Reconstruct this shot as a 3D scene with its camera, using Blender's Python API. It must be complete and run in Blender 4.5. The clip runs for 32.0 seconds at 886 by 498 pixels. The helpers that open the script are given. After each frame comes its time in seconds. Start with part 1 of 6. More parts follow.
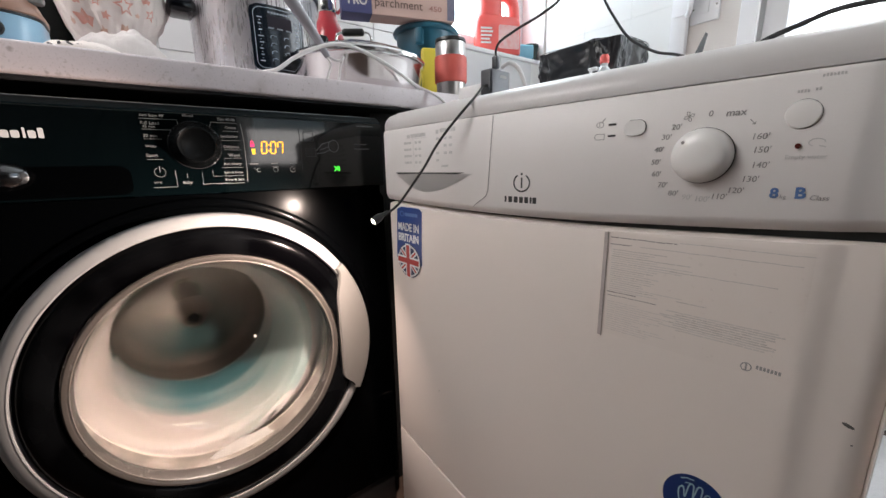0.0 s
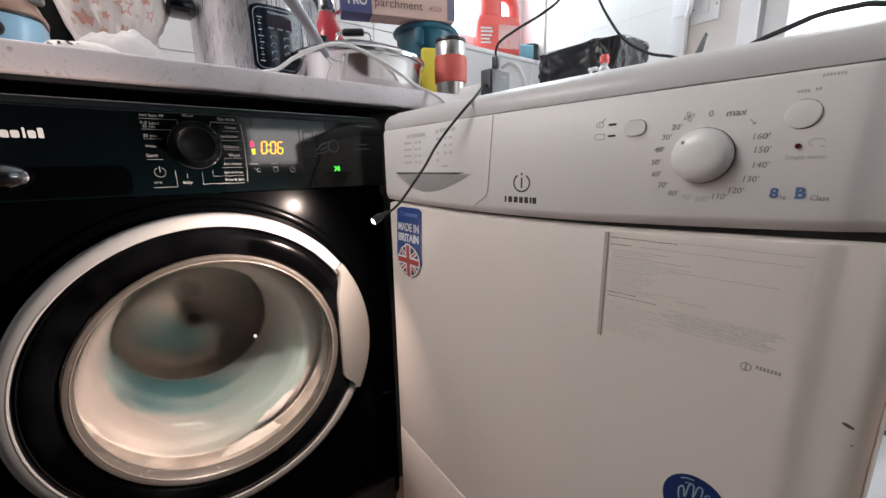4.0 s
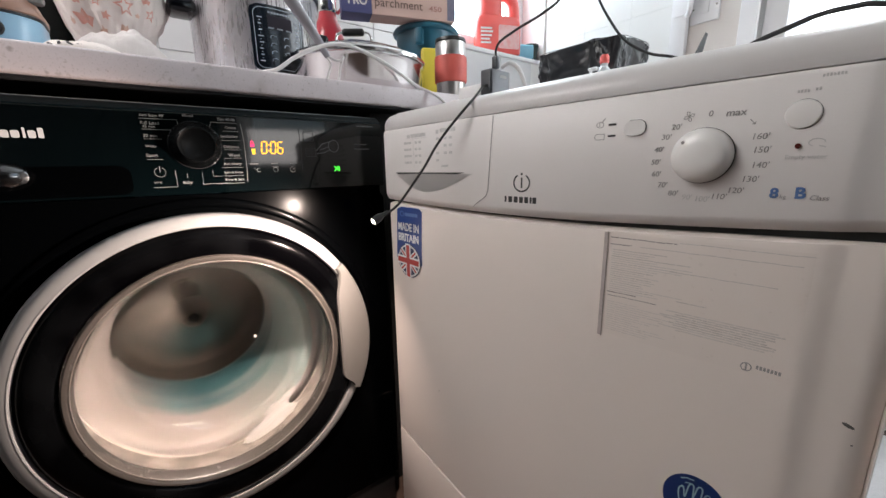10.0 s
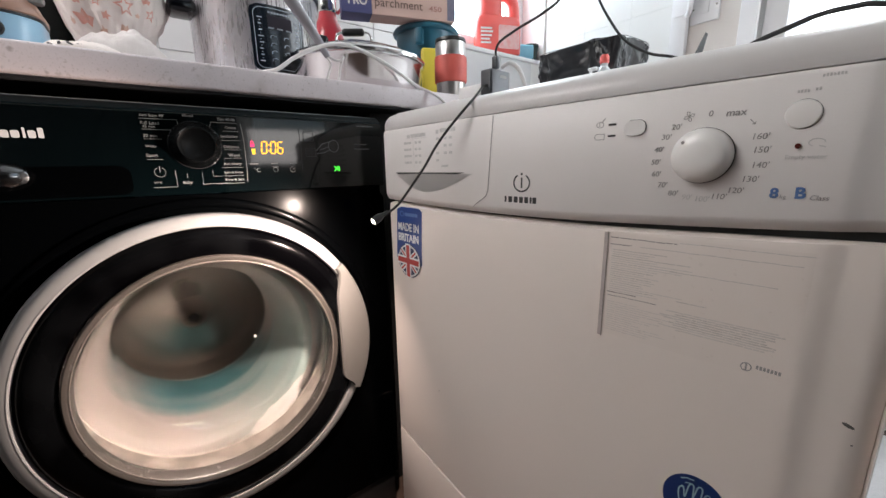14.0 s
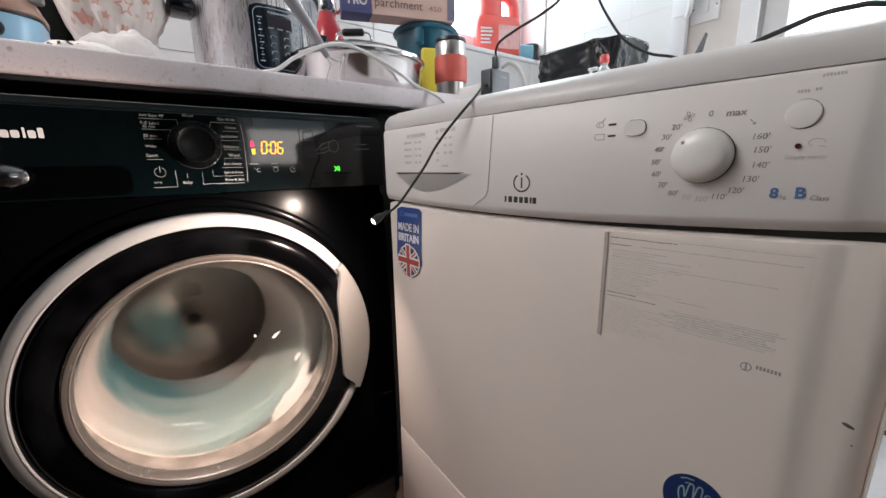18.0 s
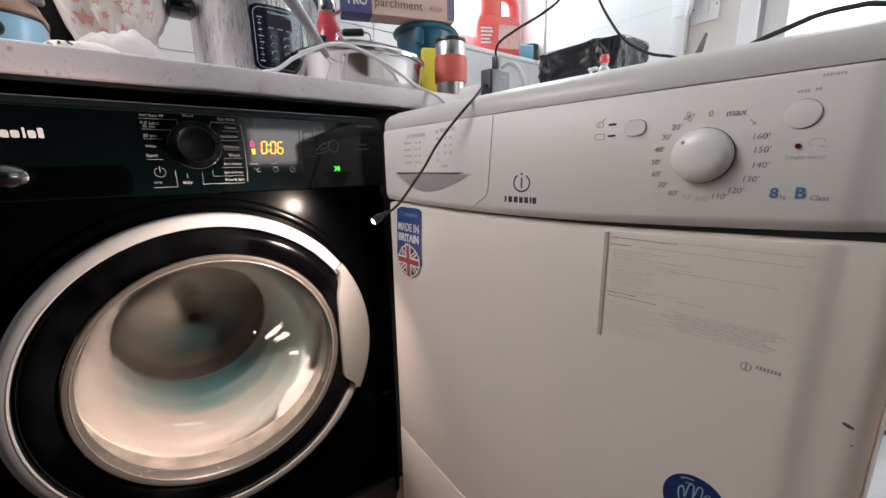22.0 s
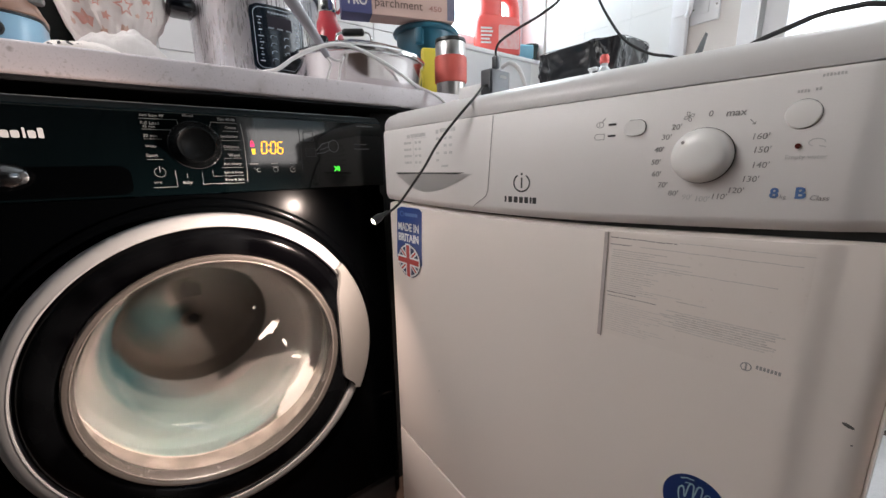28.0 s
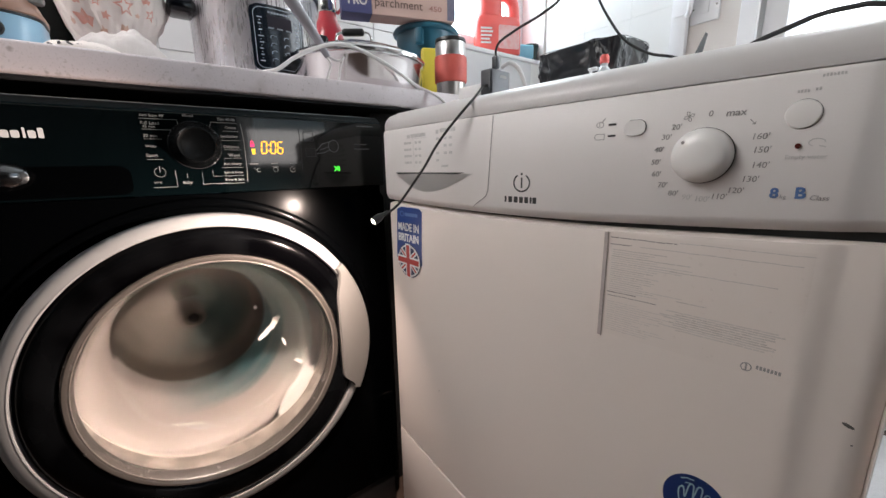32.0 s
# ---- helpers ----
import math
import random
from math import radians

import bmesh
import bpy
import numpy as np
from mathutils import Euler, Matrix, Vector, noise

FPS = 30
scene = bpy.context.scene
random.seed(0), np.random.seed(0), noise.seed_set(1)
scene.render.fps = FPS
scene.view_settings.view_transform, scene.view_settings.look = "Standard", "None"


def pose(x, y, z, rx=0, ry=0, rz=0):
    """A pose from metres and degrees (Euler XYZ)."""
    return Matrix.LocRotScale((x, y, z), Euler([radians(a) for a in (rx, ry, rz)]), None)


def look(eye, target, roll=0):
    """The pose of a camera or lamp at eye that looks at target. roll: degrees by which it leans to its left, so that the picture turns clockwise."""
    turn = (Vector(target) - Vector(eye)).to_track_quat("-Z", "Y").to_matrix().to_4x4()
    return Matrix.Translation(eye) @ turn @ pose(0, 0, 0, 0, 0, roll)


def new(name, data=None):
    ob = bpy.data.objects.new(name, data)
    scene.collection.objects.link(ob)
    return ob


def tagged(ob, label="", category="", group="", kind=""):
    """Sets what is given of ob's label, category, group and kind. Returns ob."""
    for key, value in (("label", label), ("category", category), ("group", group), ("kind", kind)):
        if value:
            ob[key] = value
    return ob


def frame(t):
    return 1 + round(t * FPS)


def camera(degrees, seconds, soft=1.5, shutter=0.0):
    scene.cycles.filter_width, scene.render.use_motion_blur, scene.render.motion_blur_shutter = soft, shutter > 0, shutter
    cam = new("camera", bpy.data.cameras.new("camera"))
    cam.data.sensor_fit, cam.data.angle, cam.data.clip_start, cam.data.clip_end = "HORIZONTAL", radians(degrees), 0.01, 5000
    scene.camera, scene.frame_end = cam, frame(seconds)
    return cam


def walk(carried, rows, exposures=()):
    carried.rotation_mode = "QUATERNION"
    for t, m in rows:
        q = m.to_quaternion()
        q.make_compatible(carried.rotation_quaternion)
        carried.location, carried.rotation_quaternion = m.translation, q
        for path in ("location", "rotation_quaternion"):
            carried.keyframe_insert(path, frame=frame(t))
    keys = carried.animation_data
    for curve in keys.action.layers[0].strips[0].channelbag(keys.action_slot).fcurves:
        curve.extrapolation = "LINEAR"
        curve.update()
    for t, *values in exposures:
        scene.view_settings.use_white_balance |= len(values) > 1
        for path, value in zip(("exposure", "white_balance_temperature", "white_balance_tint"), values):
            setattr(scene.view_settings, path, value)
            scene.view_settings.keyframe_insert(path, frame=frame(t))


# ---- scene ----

cam = camera(99.17, 32.0, soft=1.5, shutter=1.0)
EYE = (-0.3471, -0.6484, 0.7575)
STAND = look(EYE, (-0.3471 + 0.58757, -0.6484 + 0.78038, 0.7575 - 0.21413), -1.065)
walk(cam, [(0.0, STAND), (32.0, STAND)])

# ---- world, lights, exposure ----
world = bpy.data.worlds.new("sky")
scene.world = world
world.use_nodes = True
wn = world.node_tree.nodes
sky = wn.new("ShaderNodeTexSky")
sky.sky_type, sky.sun_disc = "NISHITA", False
sky.sun_elevation, sky.sun_rotation = radians(38), radians(60)
wn["Background"].inputs[1].default_value = 0.15
world.node_tree.links.new(sky.outputs[0], wn["Background"].inputs[0])

sun = new("sun", bpy.data.lights.new("sun", "SUN"))
sun.data.energy, sun.data.angle, sun.data.color = 0.8, radians(12), (1.0, 0.96, 0.9)
sun.matrix_world = look((3, 4, 5), (0.5, 0.2, 0))


def area_lamp(name, eye, target, sx, sy, watts, color):
    lamp = new(name, bpy.data.lights.new(name, "AREA"))
    lamp.data.shape, lamp.data.size, lamp.data.size_y = "RECTANGLE", sx, sy
    lamp.data.energy, lamp.data.color = watts, color
    lamp.matrix_world = look(eye, target)
    return lamp


area_lamp("window_light_back", (0.9, 0.70, 1.75), (0.9, 0.0, 1.6), 0.55, 0.95, 15, (0.78, 0.90, 1.0))
area_lamp("door_light_right", (1.27, -0.74, 1.42), (0.0, -0.74, 1.1), 0.85, 1.3, 16, (0.92, 0.965, 1.0))
area_lamp("window_light_south", (0.55, -2.405, 0.92), (0.5, 0.0, 0.9), 0.62, 0.24, 2.2, (1.0, 0.93, 0.91))
# added fill, set above the part of the window mirrored in the fascia
area_lamp("south_window_fill", (0.55, -2.43, 1.72), (0.1, 0.0, 0.95), 0.62, 0.60, 1.0, (0.86, 0.95, 1.0))
# fill through an invented west window, softens shadows on the dryer front
area_lamp("added_light_west", (-2.05, 0.10, 1.52), (0.0, -0.05, 0.75), 0.60, 0.80, 2.7, (1.0, 0.915, 0.865))
# assumed lamp out of view, added to light the dryer from upper left
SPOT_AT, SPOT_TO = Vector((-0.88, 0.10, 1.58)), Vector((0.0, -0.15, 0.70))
room_lamp = new("added_fill_lamp", bpy.data.lights.new("added_fill_lamp", "AREA"))
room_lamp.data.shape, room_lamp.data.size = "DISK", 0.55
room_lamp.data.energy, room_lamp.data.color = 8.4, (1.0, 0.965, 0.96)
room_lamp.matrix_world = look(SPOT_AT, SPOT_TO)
# small warm light at the tip of the inspection cable
led = new("cable_light", bpy.data.lights.new("cable_light", "SPOT"))
led.data.energy, led.data.color = 38.5, (1.0, 0.79, 0.69)
led.data.spot_size, led.data.spot_blend, led.data.shadow_soft_size = radians(149), 1.0, 0.004
LED_AT = (-0.1155, -0.1815, 0.6832)
LED_TO = (-0.54, 0.12, 0.32)
led.matrix_world = look(LED_AT, LED_TO)
scene.view_settings.exposure = 0.0


# ---- helpers for meshes ----
def mesh_of(bm, name, material, smooth=True):
    me = bpy.data.meshes.new(name)
    bmesh.ops.recalc_face_normals(bm, faces=bm.faces)
    bm.to_mesh(me)
    bm.free()
    me.materials.append(material)
    if smooth:
        for p in me.polygons:
            p.use_smooth = True
        me.set_sharp_from_angle(angle=radians(38))
    return me


def part(name, bm, material, parent, label="", smooth=True):
    ob = new(name, mesh_of(bm, name, material, smooth) if isinstance(bm, bmesh.types.BMesh) else bm)
    ob.parent = parent
    return tagged(ob, label)


def thing(name, m, label, category, group="", kind=""):
    ob = new(name)
    ob.empty_display_size = 0.05
    ob.matrix_world = m
    return tagged(ob, label, category, group, kind)


def solid(name, bm, material, m, label, category, group="", kind="", smooth=True):
    ob = new(name, mesh_of(bm, name, material, smooth))
    ob.matrix_world = m
    return tagged(ob, label, category, group, kind)


def box(x0, x1, y0, y1, z0, z1, bevel=0.0, segments=2):
    bm = bmesh.new()
    bmesh.ops.create_cube(bm, size=1, matrix=Matrix.LocRotScale(((x0 + x1) / 2, (y0 + y1) / 2, (z0 + z1) / 2), None, (x1 - x0, y1 - y0, z1 - z0)))
    if bevel:
        bmesh.ops.bevel(bm, geom=bm.edges[:], offset=bevel, segments=segments, affect="EDGES", profile=0.5)
    return bm


def merge(*bms):
    out = bmesh.new()
    for b in bms:
        me = bpy.data.meshes.new("tmp")
        b.to_mesh(me)
        b.free()
        out.from_mesh(me)
        bpy.data.meshes.remove(me)
    return out


def moved(bm, m):
    bm.transform(m)
    return bm


def lathe(profile, steps=64, axis="z", closed=False, wobble=None):
    """A turned shape from (radius, height) pairs; axis y turns about y with height along y."""
    bm = bmesh.new()
    rings = []
    for i, (r, h) in enumerate(profile):
        ring = []
        for k in range(steps):
            a = 2 * math.pi * k / steps
            rr = r + (wobble(a, i, r, h) if wobble else 0)
            c, s = rr * math.cos(a), rr * math.sin(a)
            ring.append(bm.verts.new((c, s, h) if axis == "z" else (c, h, s)))
        rings.append(ring)
    pairs = list(zip(rings, rings[1:])) + ([(rings[-1], rings[0])] if closed else [])
    for a, b in pairs:
        for k in range(steps):
            n = (k + 1) % steps
            bm.faces.new((a[k], a[n], b[n], b[k]))
    if not closed:
        for ring, r in ((rings[0], profile[0][0]), (rings[-1], profile[-1][0])):
            if r > 1e-6:
                bm.faces.new(ring)
    bmesh.ops.remove_doubles(bm, verts=bm.verts, dist=1e-6)
    return bm


def sheet_lathe(profile, steps=64, axis="y", wobble=None):
    """A turned shape that stays open at both ends."""
    bm = bmesh.new()
    rings = []
    for i, (r, h) in enumerate(profile):
        ring = []
        for k in range(steps):
            a = 2 * math.pi * k / steps
            rr = r + (wobble(a, i, r, h) if wobble else 0)
            c, s = rr * math.cos(a), rr * math.sin(a)
            ring.append(bm.verts.new((c, s, h) if axis == "z" else (c, h, s)))
        rings.append(ring)
    for a, b in zip(rings, rings[1:]):
        for k in range(steps):
            n = (k + 1) % steps
            bm.faces.new((a[k], a[n], b[n], b[k]))
    return bm


def loft(levels, caps=True):
    bm = bmesh.new()
    rows = [[bm.verts.new(p) for p in lv] for lv in levels]
    n = len(rows[0])
    for a, b in zip(rows, rows[1:]):
        for k in range(n):
            bm.faces.new((a[k], a[(k + 1) % n], b[(k + 1) % n], b[k]))
    if caps:
        bm.faces.new(rows[0])
        bm.faces.new(rows[-1])
    return bm


def smooth_line(pts, per=10):
    """A soft curve through the points."""
    pts = [Vector(p) for p in pts]
    pts = [2 * pts[0] - pts[1]] + pts + [2 * pts[-1] - pts[-2]]
    out = []
    for i in range(1, len(pts) - 2):
        a, b, c, d = pts[i - 1:i + 3]
        for k in range(per):
            t = k / per
            out.append(0.5 * (2 * b + (c - a) * t + (2 * a - 5 * b + 4 * c - d) * t * t + (3 * b - a - 3 * c + d) * t ** 3))
    out.append(pts[-2])
    return out


def tube(pts, radius, sides=10, per=10):
    line = smooth_line(pts, per)
    bm = bmesh.new()
    rings, up = [], Vector((0.13, 0.21, 0.97))
    for i, p in enumerate(line):
        d = (line[min(i + 1, len(line) - 1)] - line[max(i - 1, 0)]).normalized()
        s = d.cross(up).normalized()
        up = s.cross(d).normalized()
        r = radius(i / (len(line) - 1)) if callable(radius) else radius
        rings.append([bm.verts.new(p + r * (math.cos(a) * s + math.sin(a) * up)) for a in [2 * math.pi * k / sides for k in range(sides)]])
    for a, b in zip(rings, rings[1:]):
        for k in range(sides):
            bm.faces.new((a[k], a[(k + 1) % sides], b[(k + 1) % sides], b[k]))
    bm.faces.new(rings[0])
    bm.faces.new(rings[-1])
    return bm


def plate(outline, depth, y=0.0):
    """A flat shape in the x-z plane, facing -y, with thickness behind it."""
    return loft([[(x, y, z) for x, z in outline], [(x, y + depth, z) for x, z in outline]])


def rounded(x0, x1, z0, z1, r, n=5):
    out = []
    for cx, cz, a0 in ((x1 - r, z1 - r, 0), (x0 + r, z1 - r, 90), (x0 + r, z0 + r, 180), (x1 - r, z0 + r, 270)):
        for k in range(n + 1):
            a = radians(a0 + 90 * k / n)
            out.append((cx + r * math.cos(a), cz + r * math.sin(a)))
    return out


def ring_plate(outer, inner, depth, y=0.0):
    """A flat closed outline between two loops of equal length, facing -y, with thickness."""
    bm = bmesh.new()
    loops = [[bm.verts.new((x, yy, z)) for x, z in pts] for pts, yy in ((outer, y), (inner, y), (inner, y + depth), (outer, y + depth))]
    n = len(outer)
    for a, b in zip(loops, loops[1:] + loops[:1]):
        for k in range(n):
            bm.faces.new((a[k], a[(k + 1) % n], b[(k + 1) % n], b[k]))
    return bm


def disc(cx, cz, rx, rz, n=28):
    return [(cx + rx * math.cos(2 * math.pi * k / n), cz + rz * math.sin(2 * math.pi * k / n)) for k in range(n)]


def stroke(points, width, depth, y, closed=False):
    """A line of even width drawn in the x-z plane, facing -y."""
    bm = bmesh.new()
    pts = [Vector(p) for p in points]
    n = len(pts)
    for i in range(n if closed else n - 1):
        a, b = pts[i], pts[(i + 1) % n]
        d = (b - a).normalized()
        s = Vector((-d.y, d.x)) * width / 2
        e = d * width * 0.35
        quad = [a - e + s, a - e - s, b + e - s, b + e + s]
        f = [bm.verts.new((q.x, y, q.y)) for q in quad]
        g = [bm.verts.new((q.x, y + depth, q.y)) for q in quad]
        bm.faces.new(f)
        bm.faces.new(g)
        for k in range(4):
            bm.faces.new((f[k], f[(k + 1) % 4], g[(k + 1) % 4], g[k]))
    return bm


def letters(text, width, x, y, z, height=None, slant=0.0, bold=0.0, anchor="left"):
    """Flat lettering in the x-z plane, facing -y, fitted to a width or to a height."""
    cu = bpy.data.curves.new("letters", "FONT")
    cu.body, cu.size, cu.extrude, cu.shear, cu.offset, cu.resolution_u = text, 1.0, 0.012, slant, bold, 3
    ob = new("letters", cu)
    me = bpy.data.meshes.new_from_object(ob.evaluated_get(bpy.context.evaluated_depsgraph_get()))
    bpy.data.objects.remove(ob)
    bm = bmesh.new()
    bm.from_mesh(me)
    bpy.data.meshes.remove(me)
    xs, ys = [v.co.x for v in bm.verts], [v.co.y for v in bm.verts]
    w, h = max(xs) - min(xs), max(ys) - min(ys)
    sx = width / w if width else height / h
    sy = height / h if height else sx
    x0 = x - (0 if anchor == "left" else width / 2 if width else w * sx / 2)
    for v in bm.verts:
        v.co = Vector((x0 + (v.co.x - min(xs)) * sx, y - v.co.z * 0.02, z + (v.co.y - (min(ys) + max(ys)) / 2) * sy))
    return bm


# ---- materials ----
def material(name, color, rough=0.5, metal=0.0, other=None, scale=20.0, mix=0.3, bump=0.0, bump_scale=200.0, coat=0.0, stretch=(1, 1, 1), spec=0.5, fine=0.12, lo=0.35, hi=0.7):
    m = bpy.data.materials.new(name)
    m.use_nodes = True
    nt = m.node_tree
    n, l = nt.nodes, nt.links
    b = n["Principled BSDF"]
    b.inputs["Roughness"].default_value, b.inputs["Metallic"].default_value = rough, metal
    b.inputs["Coat Weight"].default_value, b.inputs["Coat Roughness"].default_value = coat, 0.06
    b.inputs["Specular IOR Level"].default_value = spec
    co = n.new("ShaderNodeTexCoord")
    mp = n.new("ShaderNodeMapping")
    mp.inputs["Scale"].default_value = stretch
    l.new(co.outputs["Object"], mp.inputs[0])
    big, small = n.new("ShaderNodeTexNoise"), n.new("ShaderNodeTexNoise")
    for t, s, d in ((big, scale, 3), (small, bump_scale, 4)):
        t.inputs["Scale"].default_value, t.inputs["Detail"].default_value = s, d
        l.new(mp.outputs[0], t.inputs["Vector"])
    ramp = n.new("ShaderNodeMapRange")
    ramp.inputs[1].default_value, ramp.inputs[2].default_value = lo, hi
    ramp.inputs[4].default_value = mix
    l.new(big.outputs[0], ramp.inputs[0])
    mx = n.new("ShaderNodeMix")
    mx.data_type = "RGBA"
    mx.inputs[6].default_value = (*color, 1)
    mx.inputs[7].default_value = (*(other or [c * 0.75 for c in color]), 1)
    l.new(ramp.outputs[0], mx.inputs[0])
    l.new(mx.outputs[2], b.inputs["Base Color"])
    rr = n.new("ShaderNodeMapRange")
    rr.inputs[3].default_value, rr.inputs[4].default_value = max(0.02, rough - fine * rough), min(1, rough + fine * rough + 0.02)
    l.new(small.outputs[0], rr.inputs[0])
    l.new(rr.outputs[0], b.inputs["Roughness"])
    if bump:
        bp = n.new("ShaderNodeBump")
        bp.inputs["Strength"].default_value, bp.inputs["Distance"].default_value = bump, 0.002
        l.new(small.outputs[0], bp.inputs["Height"])
        l.new(bp.outputs[0], b.inputs["Normal"])
    return m


def glow(name, color, power):
    m = bpy.data.materials.new(name)
    m.use_nodes = True
    b = m.node_tree.nodes["Principled BSDF"]
    b.inputs["Base Color"].default_value = (*[c * 0.3 for c in color], 1)
    b.inputs["Emission Color"].default_value = (*color, 1)
    b.inputs["Emission Strength"].default_value = power
    return m


def glass(name, color, rough=0.0, ior=1.45):
    m = bpy.data.materials.new(name)
    m.use_nodes = True
    b = m.node_tree.nodes["Principled BSDF"]
    b.inputs["Base Color"].default_value = (*color, 1)
    b.inputs["Roughness"].default_value, b.inputs["IOR"].default_value = rough, ior
    b.inputs["Transmission Weight"].default_value = 1.0
    return m


PLASTER = material("plaster", (0.82, 0.775, 0.735), 0.85, other=(0.76, 0.715, 0.67), scale=3, bump=0.15, bump_scale=90)
WHITE_WALL = material("white_wall", (0.8, 0.79, 0.77), 0.7, other=(0.74, 0.73, 0.7), scale=4, bump=0.1, bump_scale=120)
CEILING = material("ceiling_paint", (0.8, 0.8, 0.78), 0.9, scale=4, mix=0.1, bump=0.1)
# for unseen walls, chosen dark to cut light bounced onto the dryer
WARM_PAINT = material("taupe_paint", (0.24, 0.225, 0.215), 0.85, other=(0.21, 0.197, 0.188), scale=3, bump=0.1, bump_scale=90)
TILE = material("tile_glaze", (0.68, 0.68, 0.68), 0.16, other=(0.62, 0.62, 0.63), scale=8, mix=0.3, bump=0.04, bump_scale=40, coat=0.4)
FLOORING = material("floor_vinyl", (0.085, 0.055, 0.042), 0.5, other=(0.065, 0.042, 0.032), scale=6, bump=0.1)
UPVC = material("window_plastic", (0.85, 0.85, 0.86), 0.3, scale=5, mix=0.1)
CAB_WHITE = material("cabinet_white", (0.82, 0.82, 0.83), 0.3, scale=4, mix=0.1)
DRYER_WHITE = material("dryer_enamel", (0.79, 0.715, 0.66), 0.27, other=(0.745, 0.67, 0.615), scale=1.7, mix=0.5, bump=0.35, bump_scale=6.3, coat=0.12, fine=0.02, lo=0.15, hi=0.85)
PANEL_WHITE = material("dryer_plastic", (0.70, 0.67, 0.65), 0.46, other=(0.66, 0.63, 0.61), scale=6, mix=0.4, bump=0.05, bump_scale=700)
# the panel's plastic again, darkened because the top catches too much light
TOP_DIMMED = material("dryer_top_dimmed", (0.53, 0.51, 0.50), 0.40, other=(0.49, 0.47, 0.46), scale=6, mix=0.4, coat=0.1)
KNOB_WHITE = material("knob_plastic", (0.76, 0.745, 0.72), 0.3, scale=20, mix=0.15, coat=0.2)
# near-black colour for the shade in seams, button gaps and slots
DARK_GAP = material("gap_shade", (0.02, 0.022, 0.02), 0.6, scale=30)
PRINT = material("grey_print", (0.25, 0.24, 0.23), 0.6, other=(0.34, 0.33, 0.32), scale=180, mix=0.9)
PRINT_DARK = material("dark_print", (0.03, 0.03, 0.03), 0.5, scale=60)
PRINT_FAINT = material("worn_print", (0.46, 0.45, 0.44), 0.6, other=(0.62, 0.60, 0.58), scale=260, mix=0.9)
PRINT_GHOST = material("faded_print", (0.60, 0.54, 0.50), 0.5, other=(0.66, 0.62, 0.59), scale=200, mix=0.9)
PRINT_WORN = material("rubbed_print", (0.53, 0.475, 0.44), 0.5, other=(0.64, 0.595, 0.565), scale=160, mix=0.9)
PRINT_BROWN = material("brown_worn_print", (0.30, 0.26, 0.24), 0.6, other=(0.44, 0.40, 0.37), scale=260, mix=0.9)
PRINT_BLUE = material("blue_print", (0.06, 0.13, 0.30), 0.5, other=(0.12, 0.2, 0.38), scale=120, mix=0.7)
BLACK_GLOSS = material("black_enamel", (0.0003, 0.0004, 0.0005), 0.20, other=(0.0005, 0.0006, 0.0007), scale=6, bump=0.015, bump_scale=120, coat=0.012, spec=0.023)
BLACK_PANEL = material("black_fascia", (0.0005, 0.0014, 0.0017), 0.05, other=(0.0008, 0.0022, 0.0027), scale=5, mix=0.5, coat=0.25, bump=0.006, bump_scale=60, spec=0.38)
KNOB_BLACK = material("knob_black", (0.0016, 0.0020, 0.0022), 0.24, scale=12, spec=0.09, bump=0.008, bump_scale=600)
BEZEL = material("bezel_black", (0.0003, 0.0003, 0.0004), 0.17, other=(0.0040, 0.0045, 0.0050), scale=7, mix=0.8, lo=0.5, hi=0.74, spec=0.058, fine=0.85, bump_scale=16)
BLACK_PLASTIC = material("black_plastic", (0.014, 0.014, 0.015), 0.35, scale=12, bump=0.05, bump_scale=600)
BLACK_MATT = material("black_rubber", (0.015, 0.015, 0.016), 0.62, scale=30, bump=0.1, bump_scale=700)
PRINT_DIM = material("dim_print", (0.11, 0.115, 0.12), 0.5, scale=90, mix=0.5)
PANEL_PRINT = material("pale_print", (0.10, 0.105, 0.105), 0.5, scale=90, mix=0.5)
MARK_WHITE = material("white_print", (0.5, 0.5, 0.5), 0.5, scale=60, mix=0.3)
SILVER = material("silver_paint", (0.1722, 0.1747, 0.1747), 0.40, 0.10, other=(0.1554, 0.1554, 0.1554), scale=6, mix=0.5, bump=0.02, bump_scale=500)
CHROME = material("chrome", (0.8, 0.8, 0.8), 0.1, 1.0, scale=20, mix=0.15)
STEEL = material("brushed_steel", (0.56, 0.55, 0.54), 0.28, 1.0, other=(0.46, 0.45, 0.44), scale=14, mix=0.6, stretch=(1, 1, 0.08), bump=0.04, bump_scale=300)
COOKER_STEEL = material("satin_steel", (0.70, 0.68, 0.71), 0.27, 0.72, other=(0.58, 0.565, 0.59), scale=8, mix=0.5, stretch=(1, 1, 0.1), bump=0.03, bump_scale=300)
DRUM_STEEL = material("drum_steel", (0.46, 0.41, 0.38), 0.27, 1.0, other=(0.38, 0.34, 0.315), scale=10, mix=0.5, bump=0.04, bump_scale=200)
DRUM_BACK = material("drum_back_steel", (0.53, 0.52, 0.48), 0.08, 1.0, other=(0.45, 0.44, 0.41), scale=14, mix=0.5)
RUBBER = material("gasket_rubber", (0.085, 0.074, 0.066), 0.22, other=(0.21, 0.183, 0.164), scale=26, mix=0.95, bump=0.2, bump_scale=120)
DOOR_GLASS = glass("door_glass", (0.97, 0.98, 0.97), 0.0, 1.42)
PANE_GLASS = glass("window_glass", (0.98, 0.99, 0.99), 0.0, 1.45)
LID_GLASS = glass("lid_glass", (0.94, 0.96, 0.95), 0.0, 1.3)
